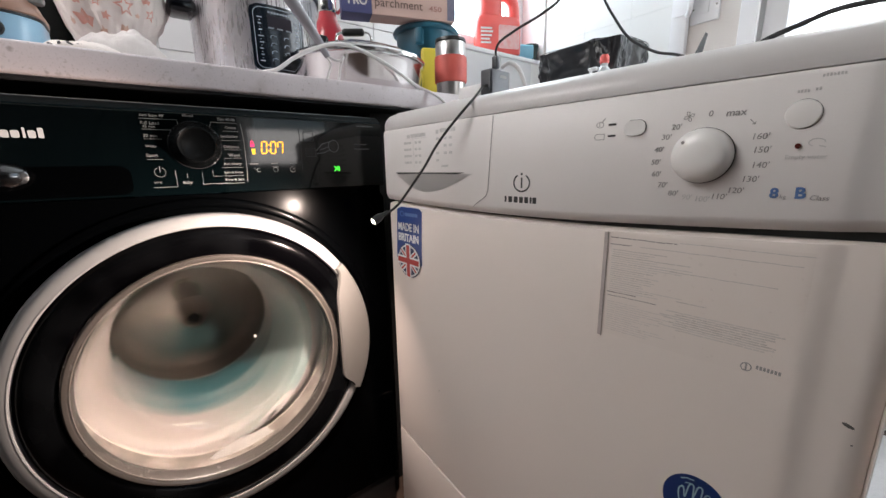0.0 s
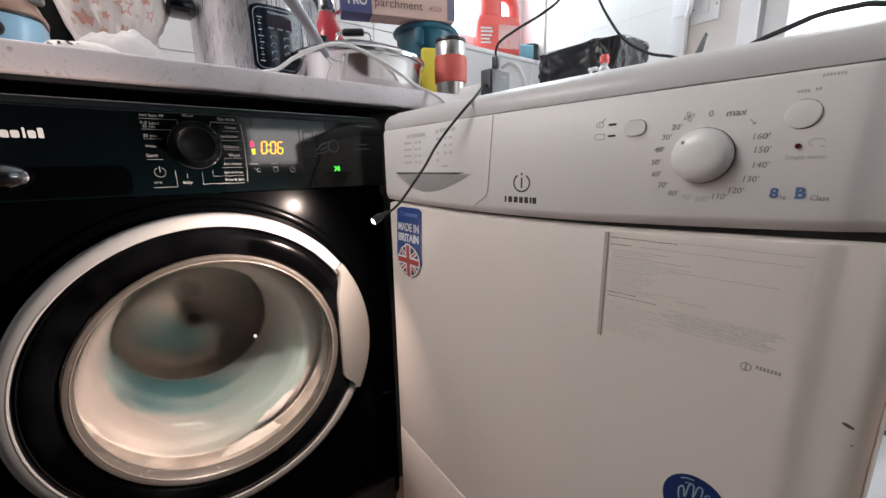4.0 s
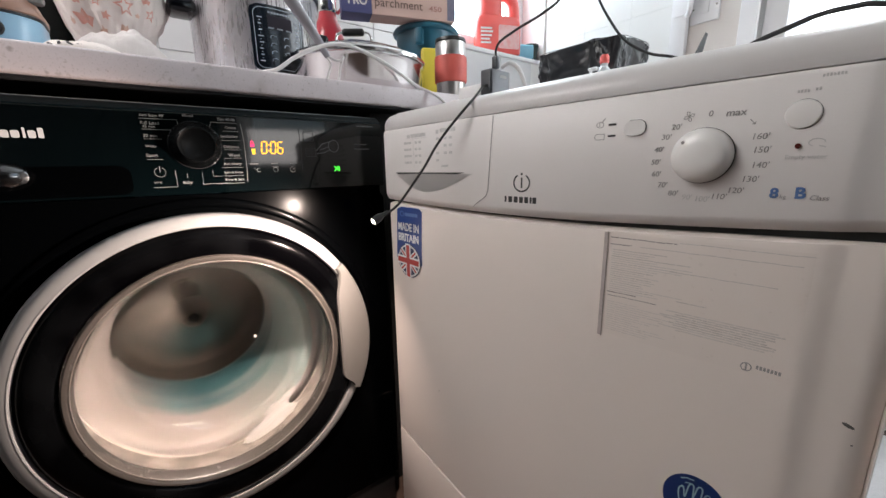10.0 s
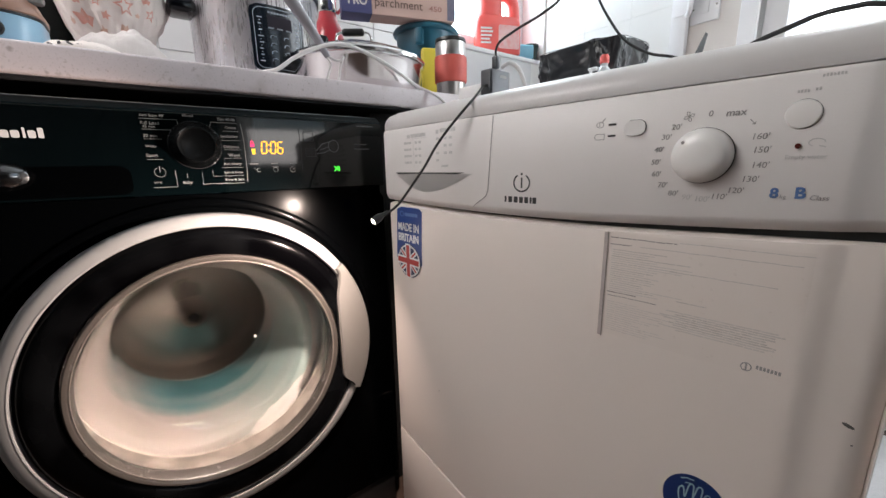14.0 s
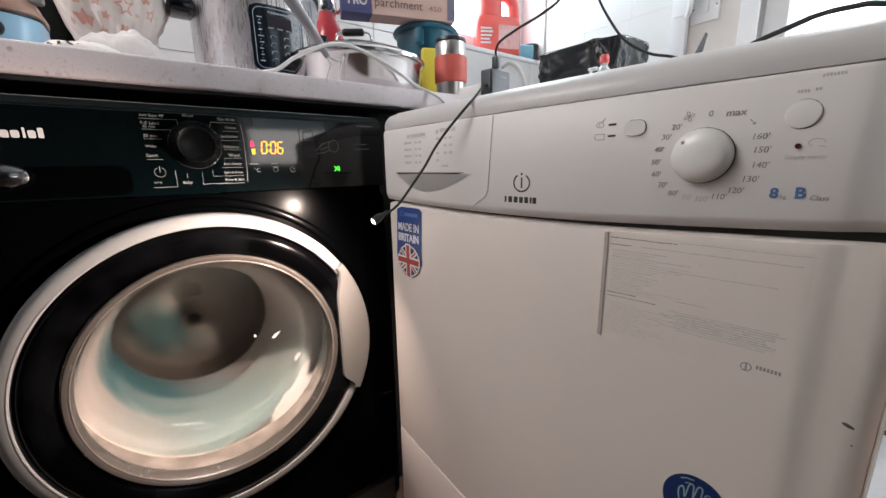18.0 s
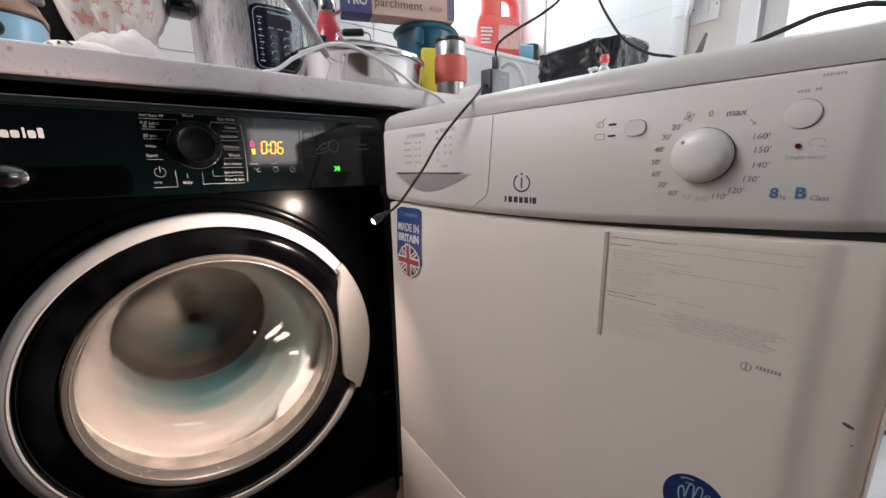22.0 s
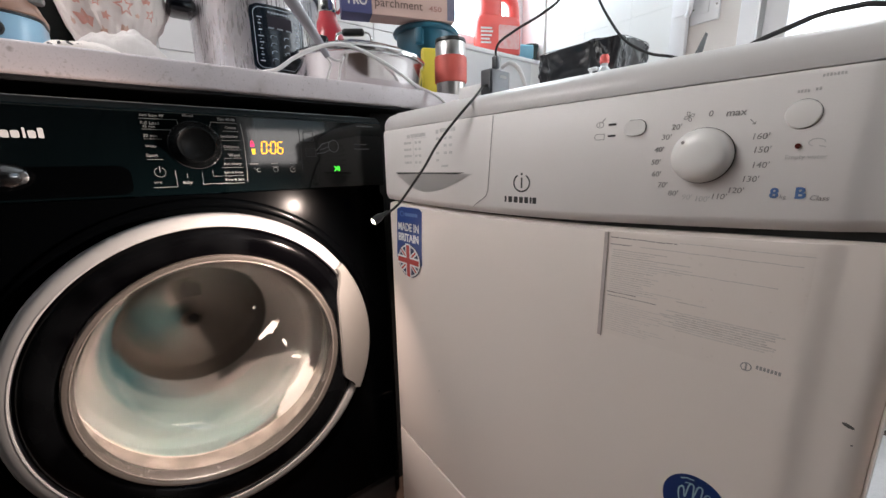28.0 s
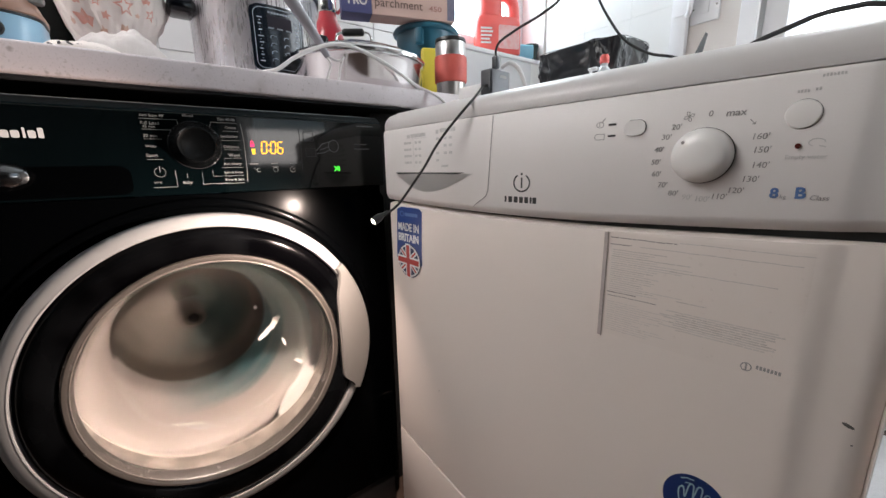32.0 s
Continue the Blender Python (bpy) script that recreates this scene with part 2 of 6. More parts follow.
CLOTH_WHITE = material("wet_white_cotton", (0.365, 0.316, 0.296), 0.7, other=(0.31, 0.27, 0.254), scale=26, mix=0.6, bump=0.5, bump_scale=90, stretch=(1, 1, 1))
CLOTH_TEAL = material("wet_teal_cotton", (0.022, 0.105, 0.118), 0.7, other=(0.058, 0.150, 0.164), scale=30, mix=0.7, bump=0.5, bump_scale=90)
STREAK = material("wet_streak", (0.4125, 0.375, 0.3525), 0.2, other=(0.285, 0.255, 0.24), scale=120, mix=0.9, coat=0.8)
CLOTH_PALE = material("wet_aqua_cotton", (0.185, 0.262, 0.257), 0.75, other=(0.240, 0.275, 0.264), scale=24, mix=0.8, bump=0.5, bump_scale=90)
FOAM = material("soap_foam", (0.3744, 0.3549, 0.3393), 0.6, other=(0.2964, 0.2808, 0.2691), scale=150, mix=0.6, bump=0.8, bump_scale=500)
ORANGE = glow("orange_segment", (1.0, 0.42, 0.03), 2.6)
RED_LIGHT = glow("red_symbol", (1.0, 0.04, 0.16), 1.6)
YELLOW_LIGHT = glow("yellow_symbol", (1.0, 0.62, 0.02), 2.0)
GREEN_LIGHT = glow("green_symbol", (0.08, 1.0, 0.06), 1.8)
WHITE_LIGHT = glow("cable_lamp_glass", (1.0, 0.86, 0.72), 14.0)


def worktop_material():
    """Pale speckled laminate: brown and dark flecks of two sizes on off-white."""
    m = material("speckled_laminate", (0.64, 0.585, 0.60), 0.38, other=(0.52, 0.47, 0.48), scale=9, mix=0.5, bump=0.06, bump_scale=300)
    nt = m.node_tree
    n, l = nt.nodes, nt.links
    b = n["Principled BSDF"]
    src = b.inputs["Base Color"].links[0].from_socket
    co = n.new("ShaderNodeTexCoord")
    for scale, lo, hi, col in ((150, 0.645, 0.76, (0.38, 0.33, 0.31)), (430, 0.59, 0.74, (0.38, 0.34, 0.33)), (60, 0.68, 0.76, (0.22, 0.18, 0.17)), (22, 0.60, 0.80, (0.36, 0.30, 0.28))):
        t = n.new("ShaderNodeTexNoise")
        t.inputs["Scale"].default_value, t.inputs["Detail"].default_value = scale, 2
        l.new(co.outputs["Object"], t.inputs["Vector"])
        r = n.new("ShaderNodeMapRange")
        r.inputs[1].default_value, r.inputs[2].default_value, r.inputs[4].default_value = lo, hi, 0.6
        l.new(t.outputs[0], r.inputs[0])
        x = n.new("ShaderNodeMix")
        x.data_type = "RGBA"
        l.new(r.outputs[0], x.inputs[0])
        l.new(src, x.inputs[6])
        x.inputs[7].default_value = (*col, 1)
        src = x.outputs[2]
    l.new(src, b.inputs["Base Color"])
    return m


WORKTOP = worktop_material()

# ---- the room ----
XE, YN, XW, YS, TOP = 1.22, 0.60, -2.0, -2.4, 2.4


def setting(name, bm, mat, label, category, kind="structure"):
    return solid(name, bm, mat, Matrix.Identity(4), label, category, kind=kind, smooth=False)


setting("ground", box(-60, 60, -60, 60, -0.35, -0.3), material("lawn_earth", (0.06, 0.08, 0.035), 0.95, other=(0.1, 0.09, 0.06), scale=1.5, mix=0.7), "grassy ground outside the house", "ground")
setting("floor", box(XW - 0.2, XE + 0.25, YS - 0.2, YN + 0.25, -0.12, 0.0), FLOORING, "grey-brown vinyl kitchen floor", "floor")
setting("ceiling", box(XW - 0.2, XE + 0.25, YS - 0.2, YN + 0.25, TOP, TOP + 0.12), CEILING, "plain white painted ceiling", "ceiling")


def holed_wall(name, along, fixed, thick, a0, a1, holes, mat, label):
    """A wall with rectangular openings; along is the axis it runs on."""
    cuts_a = sorted({a0, a1, *[h[0] for h in holes], *[h[1] for h in holes]})
    cuts_z = sorted({0.0, TOP, *[h[2] for h in holes], *[h[3] for h in holes]})
    bm = bmesh.new()
    pieces = []
    for p, q in zip(cuts_a, cuts_a[1:]):
        for r, s in zip(cuts_z, cuts_z[1:]):
            if any(h[0] <= p and q <= h[1] and h[2] <= r and s <= h[3] for h in holes):
                continue
            lo, hi = sorted((fixed, fixed + thick))
            pieces.append(box(p, q, lo, hi, r, s) if along == "x" else box(lo, hi, p, q, r, s))
    bm.free()
    bm = merge(*pieces)
    bmesh.ops.remove_doubles(bm, verts=bm.verts, dist=1e-5)
    return setting(name, bm, mat, label, "wall")


W1 = (0.60, 1.205, 1.213, 2.2)
W3 = (0.18, 0.92, 0.78, 2.05)
W2 = (-1.25, -0.17, 0.0, 2.15)
wall_n = holed_wall("wall_north", "x", YN, 0.2, XW - 0.2, XE + 0.2, [W1], WHITE_WALL, "white painted wall, tiled above the worktop, with a bright window")
wall_e = holed_wall("wall_east", "y", XE, 0.2, YS, YN, [W2], PLASTER, "cream painted wall with white tiles and a window")
wall_w = holed_wall("wall_west", "y", XW, -0.2, YS, YN, [(-0.45, 0.50, 1.0, 2.05)], WARM_PAINT, "unseen taupe wall, kept dark, with an added window")
# opening and dark space made up so glossy black fronts mirror darkness
wall_s = holed_wall("wall_south", "x", YS, -0.2, XW - 0.2, XE + 0.2, [(-1.9, 0.06, 0.0, 2.05), W3], WARM_PAINT, "unseen taupe wall, kept dark, with a window and an added opening to a dark space")
setting("dark_space_wall", merge(box(-2.2, 0.08, -4.2, -4.1, 0, 2.2), box(-2.3, -2.2, -4.2, YS - 0.2, 0, 2.2), box(0.08, 0.18, -4.2, YS - 0.2, 0, 2.2)), material("dark_space_paint", (0.17, 0.155, 0.15), 0.9), "walls of an unseen dark space added behind the viewpoint", "wall")
setting("dark_space_ceiling", box(-2.3, 0.18, -4.2, YS - 0.2, 2.2, 2.3), CEILING, "ceiling of the added dark space", "ceiling")
setting("dark_space_floor", box(-2.3, 0.18, -4.2, YS - 0.2, -0.12, -0.004), FLOORING, "dark floor of the added dark space", "floor")


def window(name, m, a0, a1, z0, z1, mullions, label, deep=0.03, f=0.06, s=0.045):
    """A white plastic window in its opening: outer frame, sashes, panes and sill; x runs along the wall, y goes outwards."""
    w = thing(name, m, label, "window", kind="structure")
    for n_, b in (("window_frame", box(a0, a0 + f, 0.02, 0.09, z0, z1, 0.006)), ("window_frame", box(a1 - f, a1, 0.02, 0.09, z0, z1, 0.006)),
                  ("window_frame", box(a0 + f, a1 - f, 0.02, 0.09, z0, z0 + f, 0.006)), ("window_frame", box(a0 + f, a1 - f, 0.02, 0.09, z1 - f, z1, 0.006))):
        part(n_, b, UPVC, w)
    edges = [a0 + f, *mullions, a1 - f]
    for p, q in zip(edges, edges[1:]):
        for b in (box(p + 0.002, p + s, 0.005, 0.07, z0 + f, z1 - f, 0.008), box(q - s, q - 0.002, 0.005, 0.07, z0 + f, z1 - f, 0.008),
                  box(p + s, q - s, 0.008, 0.068, z0 + f, z0 + f + s, 0.006), box(p + s, q - s, 0.008, 0.068, z1 - f - s, z1 - f, 0.006)):
            part("sash", b, UPVC, w)
        pane = part("pane", box(p + s, q - s, 0.034, 0.04, z0 + f + s, z1 - f - s), PANE_GLASS, w, smooth=False)
        pane.visible_shadow = False
    part("window_sill", box(a0 + 0.001, a1 - 0.001, -deep, 0.02, z0, z0 + 0.018, 0.004), UPVC, w)
    return w


window("window_1", pose(0, YN + 0.11, 0), *W1, [], "white plastic kitchen window, bright with daylight", 0.118)
window("window_2", pose(XE + 0.02, 0, 0, 0, 0, -90), 0.17, 1.25, 0.0, 2.15, [], "white plastic half-glazed garden door, bright with daylight", f=0.047, s=0.063)
setting("door_trim", box(XE - 0.014, XE + 0.004, -0.214, -0.166, 0.0, 2.19, 0.003), UPVC, "white trim beside the garden door", "trim")
# out of view, added to hold back low daylight near the dryer's right end
setting("added_door_panel", box(XE + 0.045, XE + 0.075, -1.138, -0.282, 0.112, 0.74, 0.004), UPVC, "unseen white plastic panel added low in the garden door", "door")
window("window_3", pose(0, YS - 0.02, 0, 0, 0, 180), -0.92, -0.18, 0.78, 2.05, [], "white plastic window in the opposite wall")
# opening made up to go with the west fill light
window("added_window", pose(XW - 0.02, 0, 0, 0, 0, 90), -0.45, 0.50, 1.0, 2.05, [], "unseen white plastic window added to let in soft light")
# fixture modelled round the added lamp, never in view
hang = thing("added_pendant", look(SPOT_AT, SPOT_TO), "unseen white metal pendant lamp with a conical shade, added and lit", "lamp")
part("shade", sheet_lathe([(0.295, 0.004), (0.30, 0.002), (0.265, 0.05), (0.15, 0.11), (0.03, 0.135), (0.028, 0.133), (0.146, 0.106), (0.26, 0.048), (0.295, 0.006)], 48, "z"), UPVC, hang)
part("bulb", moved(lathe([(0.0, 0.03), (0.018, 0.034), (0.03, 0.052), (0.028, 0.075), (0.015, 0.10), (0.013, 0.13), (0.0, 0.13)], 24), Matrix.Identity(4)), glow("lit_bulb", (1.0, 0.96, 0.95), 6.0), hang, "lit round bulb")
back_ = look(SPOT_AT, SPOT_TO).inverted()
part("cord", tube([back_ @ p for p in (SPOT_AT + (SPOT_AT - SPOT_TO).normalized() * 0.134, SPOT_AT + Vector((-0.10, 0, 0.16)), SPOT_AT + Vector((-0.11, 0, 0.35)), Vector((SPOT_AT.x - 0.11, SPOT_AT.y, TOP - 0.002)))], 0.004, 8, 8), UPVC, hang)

# ---- worktop and what carries it ----
CT = 0.9044
top_ = thing("worktop", pose(0, 0, 0), "pale speckled laminate worktop with scuffed edge", "worktop")
part("worktop_slab", box(XW + 0.002, XE - 0.002, 0.0027, YN - 0.002, CT - 0.0355, CT, 0.004, 3), WORKTOP, top_)
# shade of the gap over the washing machine, put into a dark sheet
part("worktop_underside", box(XW + 0.01, 0.66, 0.012, YN - 0.004, CT - 0.0395, CT - 0.0357), material("underside_shade", (0.006, 0.007, 0.009), 0.85, scale=30), top_, "near-black sheet painting the shade under the worktop", smooth=False)
part("worktop_slab", box(0.665, XE - 0.002, -0.14, 0.0015, CT - 0.0355, CT, 0.004, 3), WORKTOP, top_)


def base_cabinet(x0, x1, y0, y1, m, label):
    c = thing("base_cabinet", m, label, "cabinet", group="kitchen base cabinets")
    part("body", box(x0, x1, y0 + 0.02, y1, 0.1, CT - 0.0397), CAB_WHITE, c, smooth=False)
    part("plinth", box(x0, x1, y0 + 0.06, y0 + 0.075, 0.0, 0.1), CAB_WHITE, c, smooth=False)
    d = part("door", box(x0 + 0.003, x1 - 0.003, y0, y0 + 0.018, 0.11, CT - 0.045, 0.003), CAB_WHITE, c)
    part("handle", tube([(x1 - 0.06, y0 + 0.001, 0.6), (x1 - 0.06, y0 - 0.03, 0.62), (x1 - 0.06, y0 - 0.03, 0.72), (x1 - 0.06, y0 + 0.001, 0.74)], 0.005, 8, 6), CHROME, d)


base_cabinet(-1.2, -0.605, 0.02, 0.58, pose(0, 0, 0), "white kitchen base cabinet under the worktop")
base_cabinet(-1.8, -1.205, 0.02, 0.58, pose(0, 0, 0), "white kitchen base cabinet under the worktop")
base_cabinet(-0.44, 0.11, 0.0, 0.5, pose(0.69, 0, 0, 0, 0, -90), "white kitchen base cabinet behind the tumble dryer")

# made-up board whose colour stands for deep shade between the two machines
setting("shade_board", box(0.014, 0.655, 0.062, 0.076, 0.0, CT - 0.041), material("under_worktop_shade", (0.012, 0.012, 0.012), 0.8, scale=20), "near-black board added for the shade under the worktop", "panel")

# ---- washing machine ----
WX, CZ = -0.2975, 0.456
wm = thing("washing_machine", pose(WX, 0, 0), "glossy black front-loading washing machine running a spin", "washing machine")
DX_ = -0.0025


def front_panel_with_hole(x0, x1, z0, z1, y0, y1, r, cx, cz, n=96):
    bm = bmesh.new()
    outer, inner = [], []
    for k in range(n):
        a = 2 * math.pi * (k + 0.5) / n
        c, s = math.cos(a), math.sin(a)
        t = min((x1 - cx) / c if c > 0 else (x0 - cx) / c, (z1 - cz) / s if s > 0 else (z0 - cz) / s)
        outer.append((cx + t * c, cz + t * s))
        inner.append((cx + r * c, cz + r * s))
    loops = [[bm.verts.new((x, y, z)) for x, z in pts] for pts, y in ((outer, y0), (inner, y0), (inner, y1), (outer, y1))]
    for a, b in zip(loops, loops[1:] + loops[:1]):
        for k in range(n):
            bm.faces.new((a[k], a[(k + 1) % n], b[(k + 1) % n], b[k]))
    return bm


part("front_panel", front_panel_with_hole(-0.2975, 0.2975, 0.09, 0.724, 0.0, 0.012, 0.2, DX_, CZ), BLACK_GLOSS, wm, "glossy black enamelled front")
part("kick_panel", box(-0.2955, 0.2955, 0.006, 0.02, 0.012, 0.087, 0.003), BLACK_PLASTIC, wm)
for x0, x1 in ((-0.2975, -0.2955), (0.2955, 0.2975)):
    part("side_panel", box(x0, x1, 0.0125, 0.54, 0.02, 0.822), BLACK_GLOSS, wm, smooth=False)
part("back_panel", box(-0.295, 0.295, 0.535, 0.54, 0.02, 0.822), BLACK_PLASTIC, wm, smooth=False)
part("base", box(-0.295, 0.295, 0.021, 0.534, 0.02, 0.04), BLACK_PLASTIC, wm, smooth=False)
part("top_panel", box(-0.2975, 0.2975, 0.004, 0.545, 0.824, 0.842, 0.004), BLACK_PLASTIC, wm)
for x in (-0.25, 0.25):
    for y in (0.06, 0.48):
        part("foot", moved(lathe([(0.018, 0.0), (0.02, 0.004), (0.012, 0.008), (0.008, 0.021)], 16), Matrix.Translation((x, y, 0))), BLACK_PLASTIC, wm)

# raised lip round the door well
lip = sheet_lathe([(0.264, 0.0005), (0.262, -0.0035), (0.257, -0.005), (0.252, -0.004), (0.249, 0.0005)], 96)
part("door_surround", moved(lip, Matrix.Translation((DX_, 0, CZ))), BLACK_GLOSS, wm)
part("door_well", moved(sheet_lathe([(0.2, 0.0), (0.204, 0.03), (0.21, 0.07), (0.25, 0.085)], 96), Matrix.Translation((DX_, 0, CZ))), BLACK_PLASTIC, wm)

# control fascia, gently rounded at its top and at its end
fas = loft([[(-0.2975 + i, y, z), (0.2975 - i, y, z), (0.2975 - i, 0.018, z), (-0.2975 + i, 0.018, z)]
            for i, y, z in ((0.0006, -0.0030, 0.7255), (0.0, -0.0040, 0.7261), (0.0, -0.0040, 0.8335), (0.0006, -0.0036, 0.8348))])
fascia = part("control_fascia", fas, BLACK_PANEL, wm, "glossy black control panel", smooth=False)
part("fascia_lip", loft([[(-0.2975 + i, y, z), (0.2975 - i, y, z), (0.2975 - i, 0.018, z), (-0.2975 + i, 0.018, z)] for i, y, z in ((0.0008, -0.0034, 0.8349), (0.0012, -0.0024, 0.8368), (0.0050, 0.0052, 0.8452))]), material("lip_black", (0.003, 0.0065, 0.0075), 0.16, scale=6, spec=0.12), fascia, "sloping lip of the control panel", smooth=False)
# edge highlight of the fascia, made as a paler strip
part("fascia_glint", box(-0.2915, 0.2915, 0.0053, 0.0063, 0.8453, 0.8461), material("glint_grey", (0.22, 0.235, 0.24), 0.2, 0.3, scale=9, mix=0.6), fascia, "thin grey strip painting the highlight along the panel top")
drawer = part("detergent_drawer", plate(rounded(-0.294, -0.066, 0.766, 0.8325, 0.005), 0.004, -0.0075), BLACK_PANEL, wm)
part("drawer_recess", plate(rounded(-0.294, -0.070, 0.7285, 0.7650, 0.012), 0.002, -0.0055), BLACK_GLOSS, drawer, "black recess under the drawer front")
grip = moved(lathe([(0.0, -0.02), (0.014, -0.019), (0.022, -0.014), (0.025, -0.004), (0.023, 0.003)], 40, "y"), Matrix.Translation((-0.182, -0.006, 0.7545)) @ Matrix.Diagonal((1.0, 1.0, 0.62, 1)))
part("drawer_handle", grip, material("dark_chrome", (0.20, 0.21, 0.22), 0.16, 1.0, scale=20), drawer, "chrome drawer handle")
# lettering of the maker's mark as plain blocks
for i, (w0, h0) in enumerate(((0.0068, 0.0085), (0.0068, 0.0085), (0.0022, 0.0115), (0.0066, 0.0085), (0.0048, 0.0115))):
    xs = (-0.1765, -0.1682, -0.1588, -0.1548, -0.1466)[i]
    ring = rounded(xs, xs + w0, 0.7975, 0.7975 + h0, min(w0, h0) * 0.3, 3)
    part("maker_mark", plate(ring, 0.0006, -0.0083), MARK_WHITE, fascia)

knob = part("programme_knob", moved(lathe([(0.0, -0.0165), (0.016, -0.0168), (0.0205, -0.0182), (0.0220, -0.0188), (0.0232, -0.0180), (0.0256, -0.0115), (0.0290, -0.0062), (0.0310, -0.0030), (0.0315, 0.0)], 64, "y"), Matrix.Translation((0.0055, -0.0045, 0.7925))), KNOB_BLACK, wm)
part("knob_ring", moved(sheet_lathe([(0.0322, -0.0002), (0.0322, -0.0016), (0.0317, -0.0022), (0.0312, -0.0032)], 64), Matrix.Translation((0.0055, -0.0045, 0.7925))), material("smoked_chrome", (0.05, 0.052, 0.055), 0.25, 0.6, scale=20), knob)
part("pointer_dot", moved(lathe([(0.0, -0.0094), (0.0012, -0.009), (0.0014, -0.0072)], 12, "y"), Matrix.Translation((0.0258, 0.0010, 0.7685))), PANEL_PRINT, knob)

WORDS = [("Anti Stain 40°", -0.0516, 0.8298, 0.0269), ("Full Load", -0.0514, 0.8201, 0.0196), ("45 min", -0.0502, 0.8157, 0.0136),
         ("30 min", -0.0509, 0.804, 0.0149), ("White", -0.0506, 0.7905, 0.012), ("Sport", -0.0512, 0.7782, 0.0126), ("20°C", -0.048, 0.7428, 0.0092),
         ("Mixed", -0.0047, 0.832, 0.0124), ("Eco 40-60", 0.0371, 0.8293, 0.0217), ("Cotton", 0.045, 0.818, 0.0139), ("Synthetics", 0.0376, 0.8052, 0.022),
         ("Delicates", 0.0402, 0.7911, 0.0199), ("Wool", 0.0445, 0.7792, 0.0149), ("Anti Allergy", 0.0371, 0.7663, 0.0238),
         ("Spin & Drain", 0.0363, 0.7542, 0.0246), ("Rinse & Spin", 0.0364, 0.7435, 0.0248), ("Baby", -0.0153, 0.7415, 0.0106)]
for word, x, z, w in WORDS:
    part("programme_name", letters(word, w, x, -0.0044, z, bold=0.015), PANEL_PRINT, fascia, smooth=False)
for pts in ([(-0.052, 0.8255), (-0.012, 0.8255), (-0.011, 0.82)], [(-0.0515, 0.812), (-0.02, 0.812)], [(-0.0505, 0.7998), (-0.032, 0.7998)], [(-0.051, 0.7735), (-0.034, 0.7735)],
            [(-0.0485, 0.7365), (-0.0225, 0.7365), (-0.0225, 0.758)], [(0.026, 0.817), (0.0275, 0.8245), (0.06, 0.8245)], [(0.042, 0.813), (0.0615, 0.813)], [(0.038, 0.800), (0.0615, 0.800)],
            [(0.041, 0.7868), (0.0617, 0.7868)], [(0.040, 0.7748), (0.0617, 0.7748)], [(0.034, 0.7615), (0.0617, 0.7615)], [(0.022, 0.758), (0.022, 0.7495), (0.0617, 0.7495)],
            [(0.0085, 0.755), (0.0085, 0.7388), (0.0617, 0.7388)], [(-0.0095, 0.748), (-0.0095, 0.754)]):
    part("panel_line", stroke(pts, 0.0006, 0.0005, -0.0044), PANEL_PRINT, fascia)
part("power_symbol", merge(stroke([(-0.0395 + 0.0062 * math.sin(a), 0.7565 + 0.0062 * math.cos(a)) for a in [radians(28 + 304 * k / 20) for k in range(21)]], 0.0011, 0.0005, -0.0044),
                           stroke([(-0.0395, 0.7565), (-0.0395, 0.764)], 0.0011, 0.0005, -0.0044)), PANEL_PRINT, fascia)
part("display_edge", stroke([(0.0655, 0.824), (0.0675, 0.80), (0.0672, 0.76), (0.066, 0.74)], 0.0007, 0.0005, -0.0044), PANEL_PRINT, fascia)
part("display_divider", stroke([(0.1485, 0.822), (0.1508, 0.79), (0.150, 0.757)], 0.0006, 0.0005, -0.0044), PRINT_DARK, fascia)
for x, z, w in ((0.156, 0.8165, 0.017), (0.243, 0.7975, 0.024), (0.243, 0.7895, 0.028), (0.2505, 0.8286, 0.03), (0.072, 0.7655, 0.012), (0.103, 0.766, 0.009), (0.131, 0.766, 0.011)):
    part("small_print", plate([(x, z), (x + w, z), (x + w, z + 0.0015), (x, z + 0.0015)], 0.0004, -0.0044), PANEL_PRINT, fascia)
for x, z in ((0.1635, 0.8082), (0.1657, 0.784)):
    part("touch_key", stroke(rounded(x - 0.008, x + 0.008, z - 0.0065, z + 0.0065, 0.001, 2), 0.0009, 0.0005, -0.0044, True), PRINT_DARK, fascia)
part("touch_symbol", merge(stroke(disc(0.2053, 0.7945, 0.0088, 0.0098, 22), 0.0009, 0.0005, -0.0044, True), stroke([(0.176, 0.787), (0.186, 0.798), (0.197, 0.8005)], 0.0009, 0.0005, -0.0044),
                           stroke([(0.176, 0.782), (0.19, 0.784), (0.198, 0.789)], 0.0009, 0.0005, -0.0044), stroke([(0.182, 0.788), (0.195, 0.7925)], 0.0009, 0.0005, -0.0044)), PRINT_DIM, fascia)
part("degree_symbol", letters("°C", None, 0.077, -0.0044, 0.7572, height=0.0065), PANEL_PRINT, fascia, smooth=False)
part("spin_symbol", merge(stroke(disc(0.1082, 0.7572, 0.0034, 0.0034, 14), 0.001, 0.0005, -0.0044, True), stroke([(0.104, 0.7615), (0.1125, 0.7615)], 0.001, 0.0005, -0.0044)), PANEL_PRINT, fascia)
part("timer_symbol", merge(stroke(disc(0.1345, 0.7572, 0.0042, 0.0042, 14)[3:], 0.001, 0.0005, -0.0044), stroke([(0.1345, 0.7572), (0.137, 0.759)], 0.001, 0.0005, -0.0044)), PANEL_PRINT, fascia)

# clock of lit segments: every segment is a piece of its own
SEG_W, SEG_H, SEG_T = 0.0072, 0.0175, 0.0017


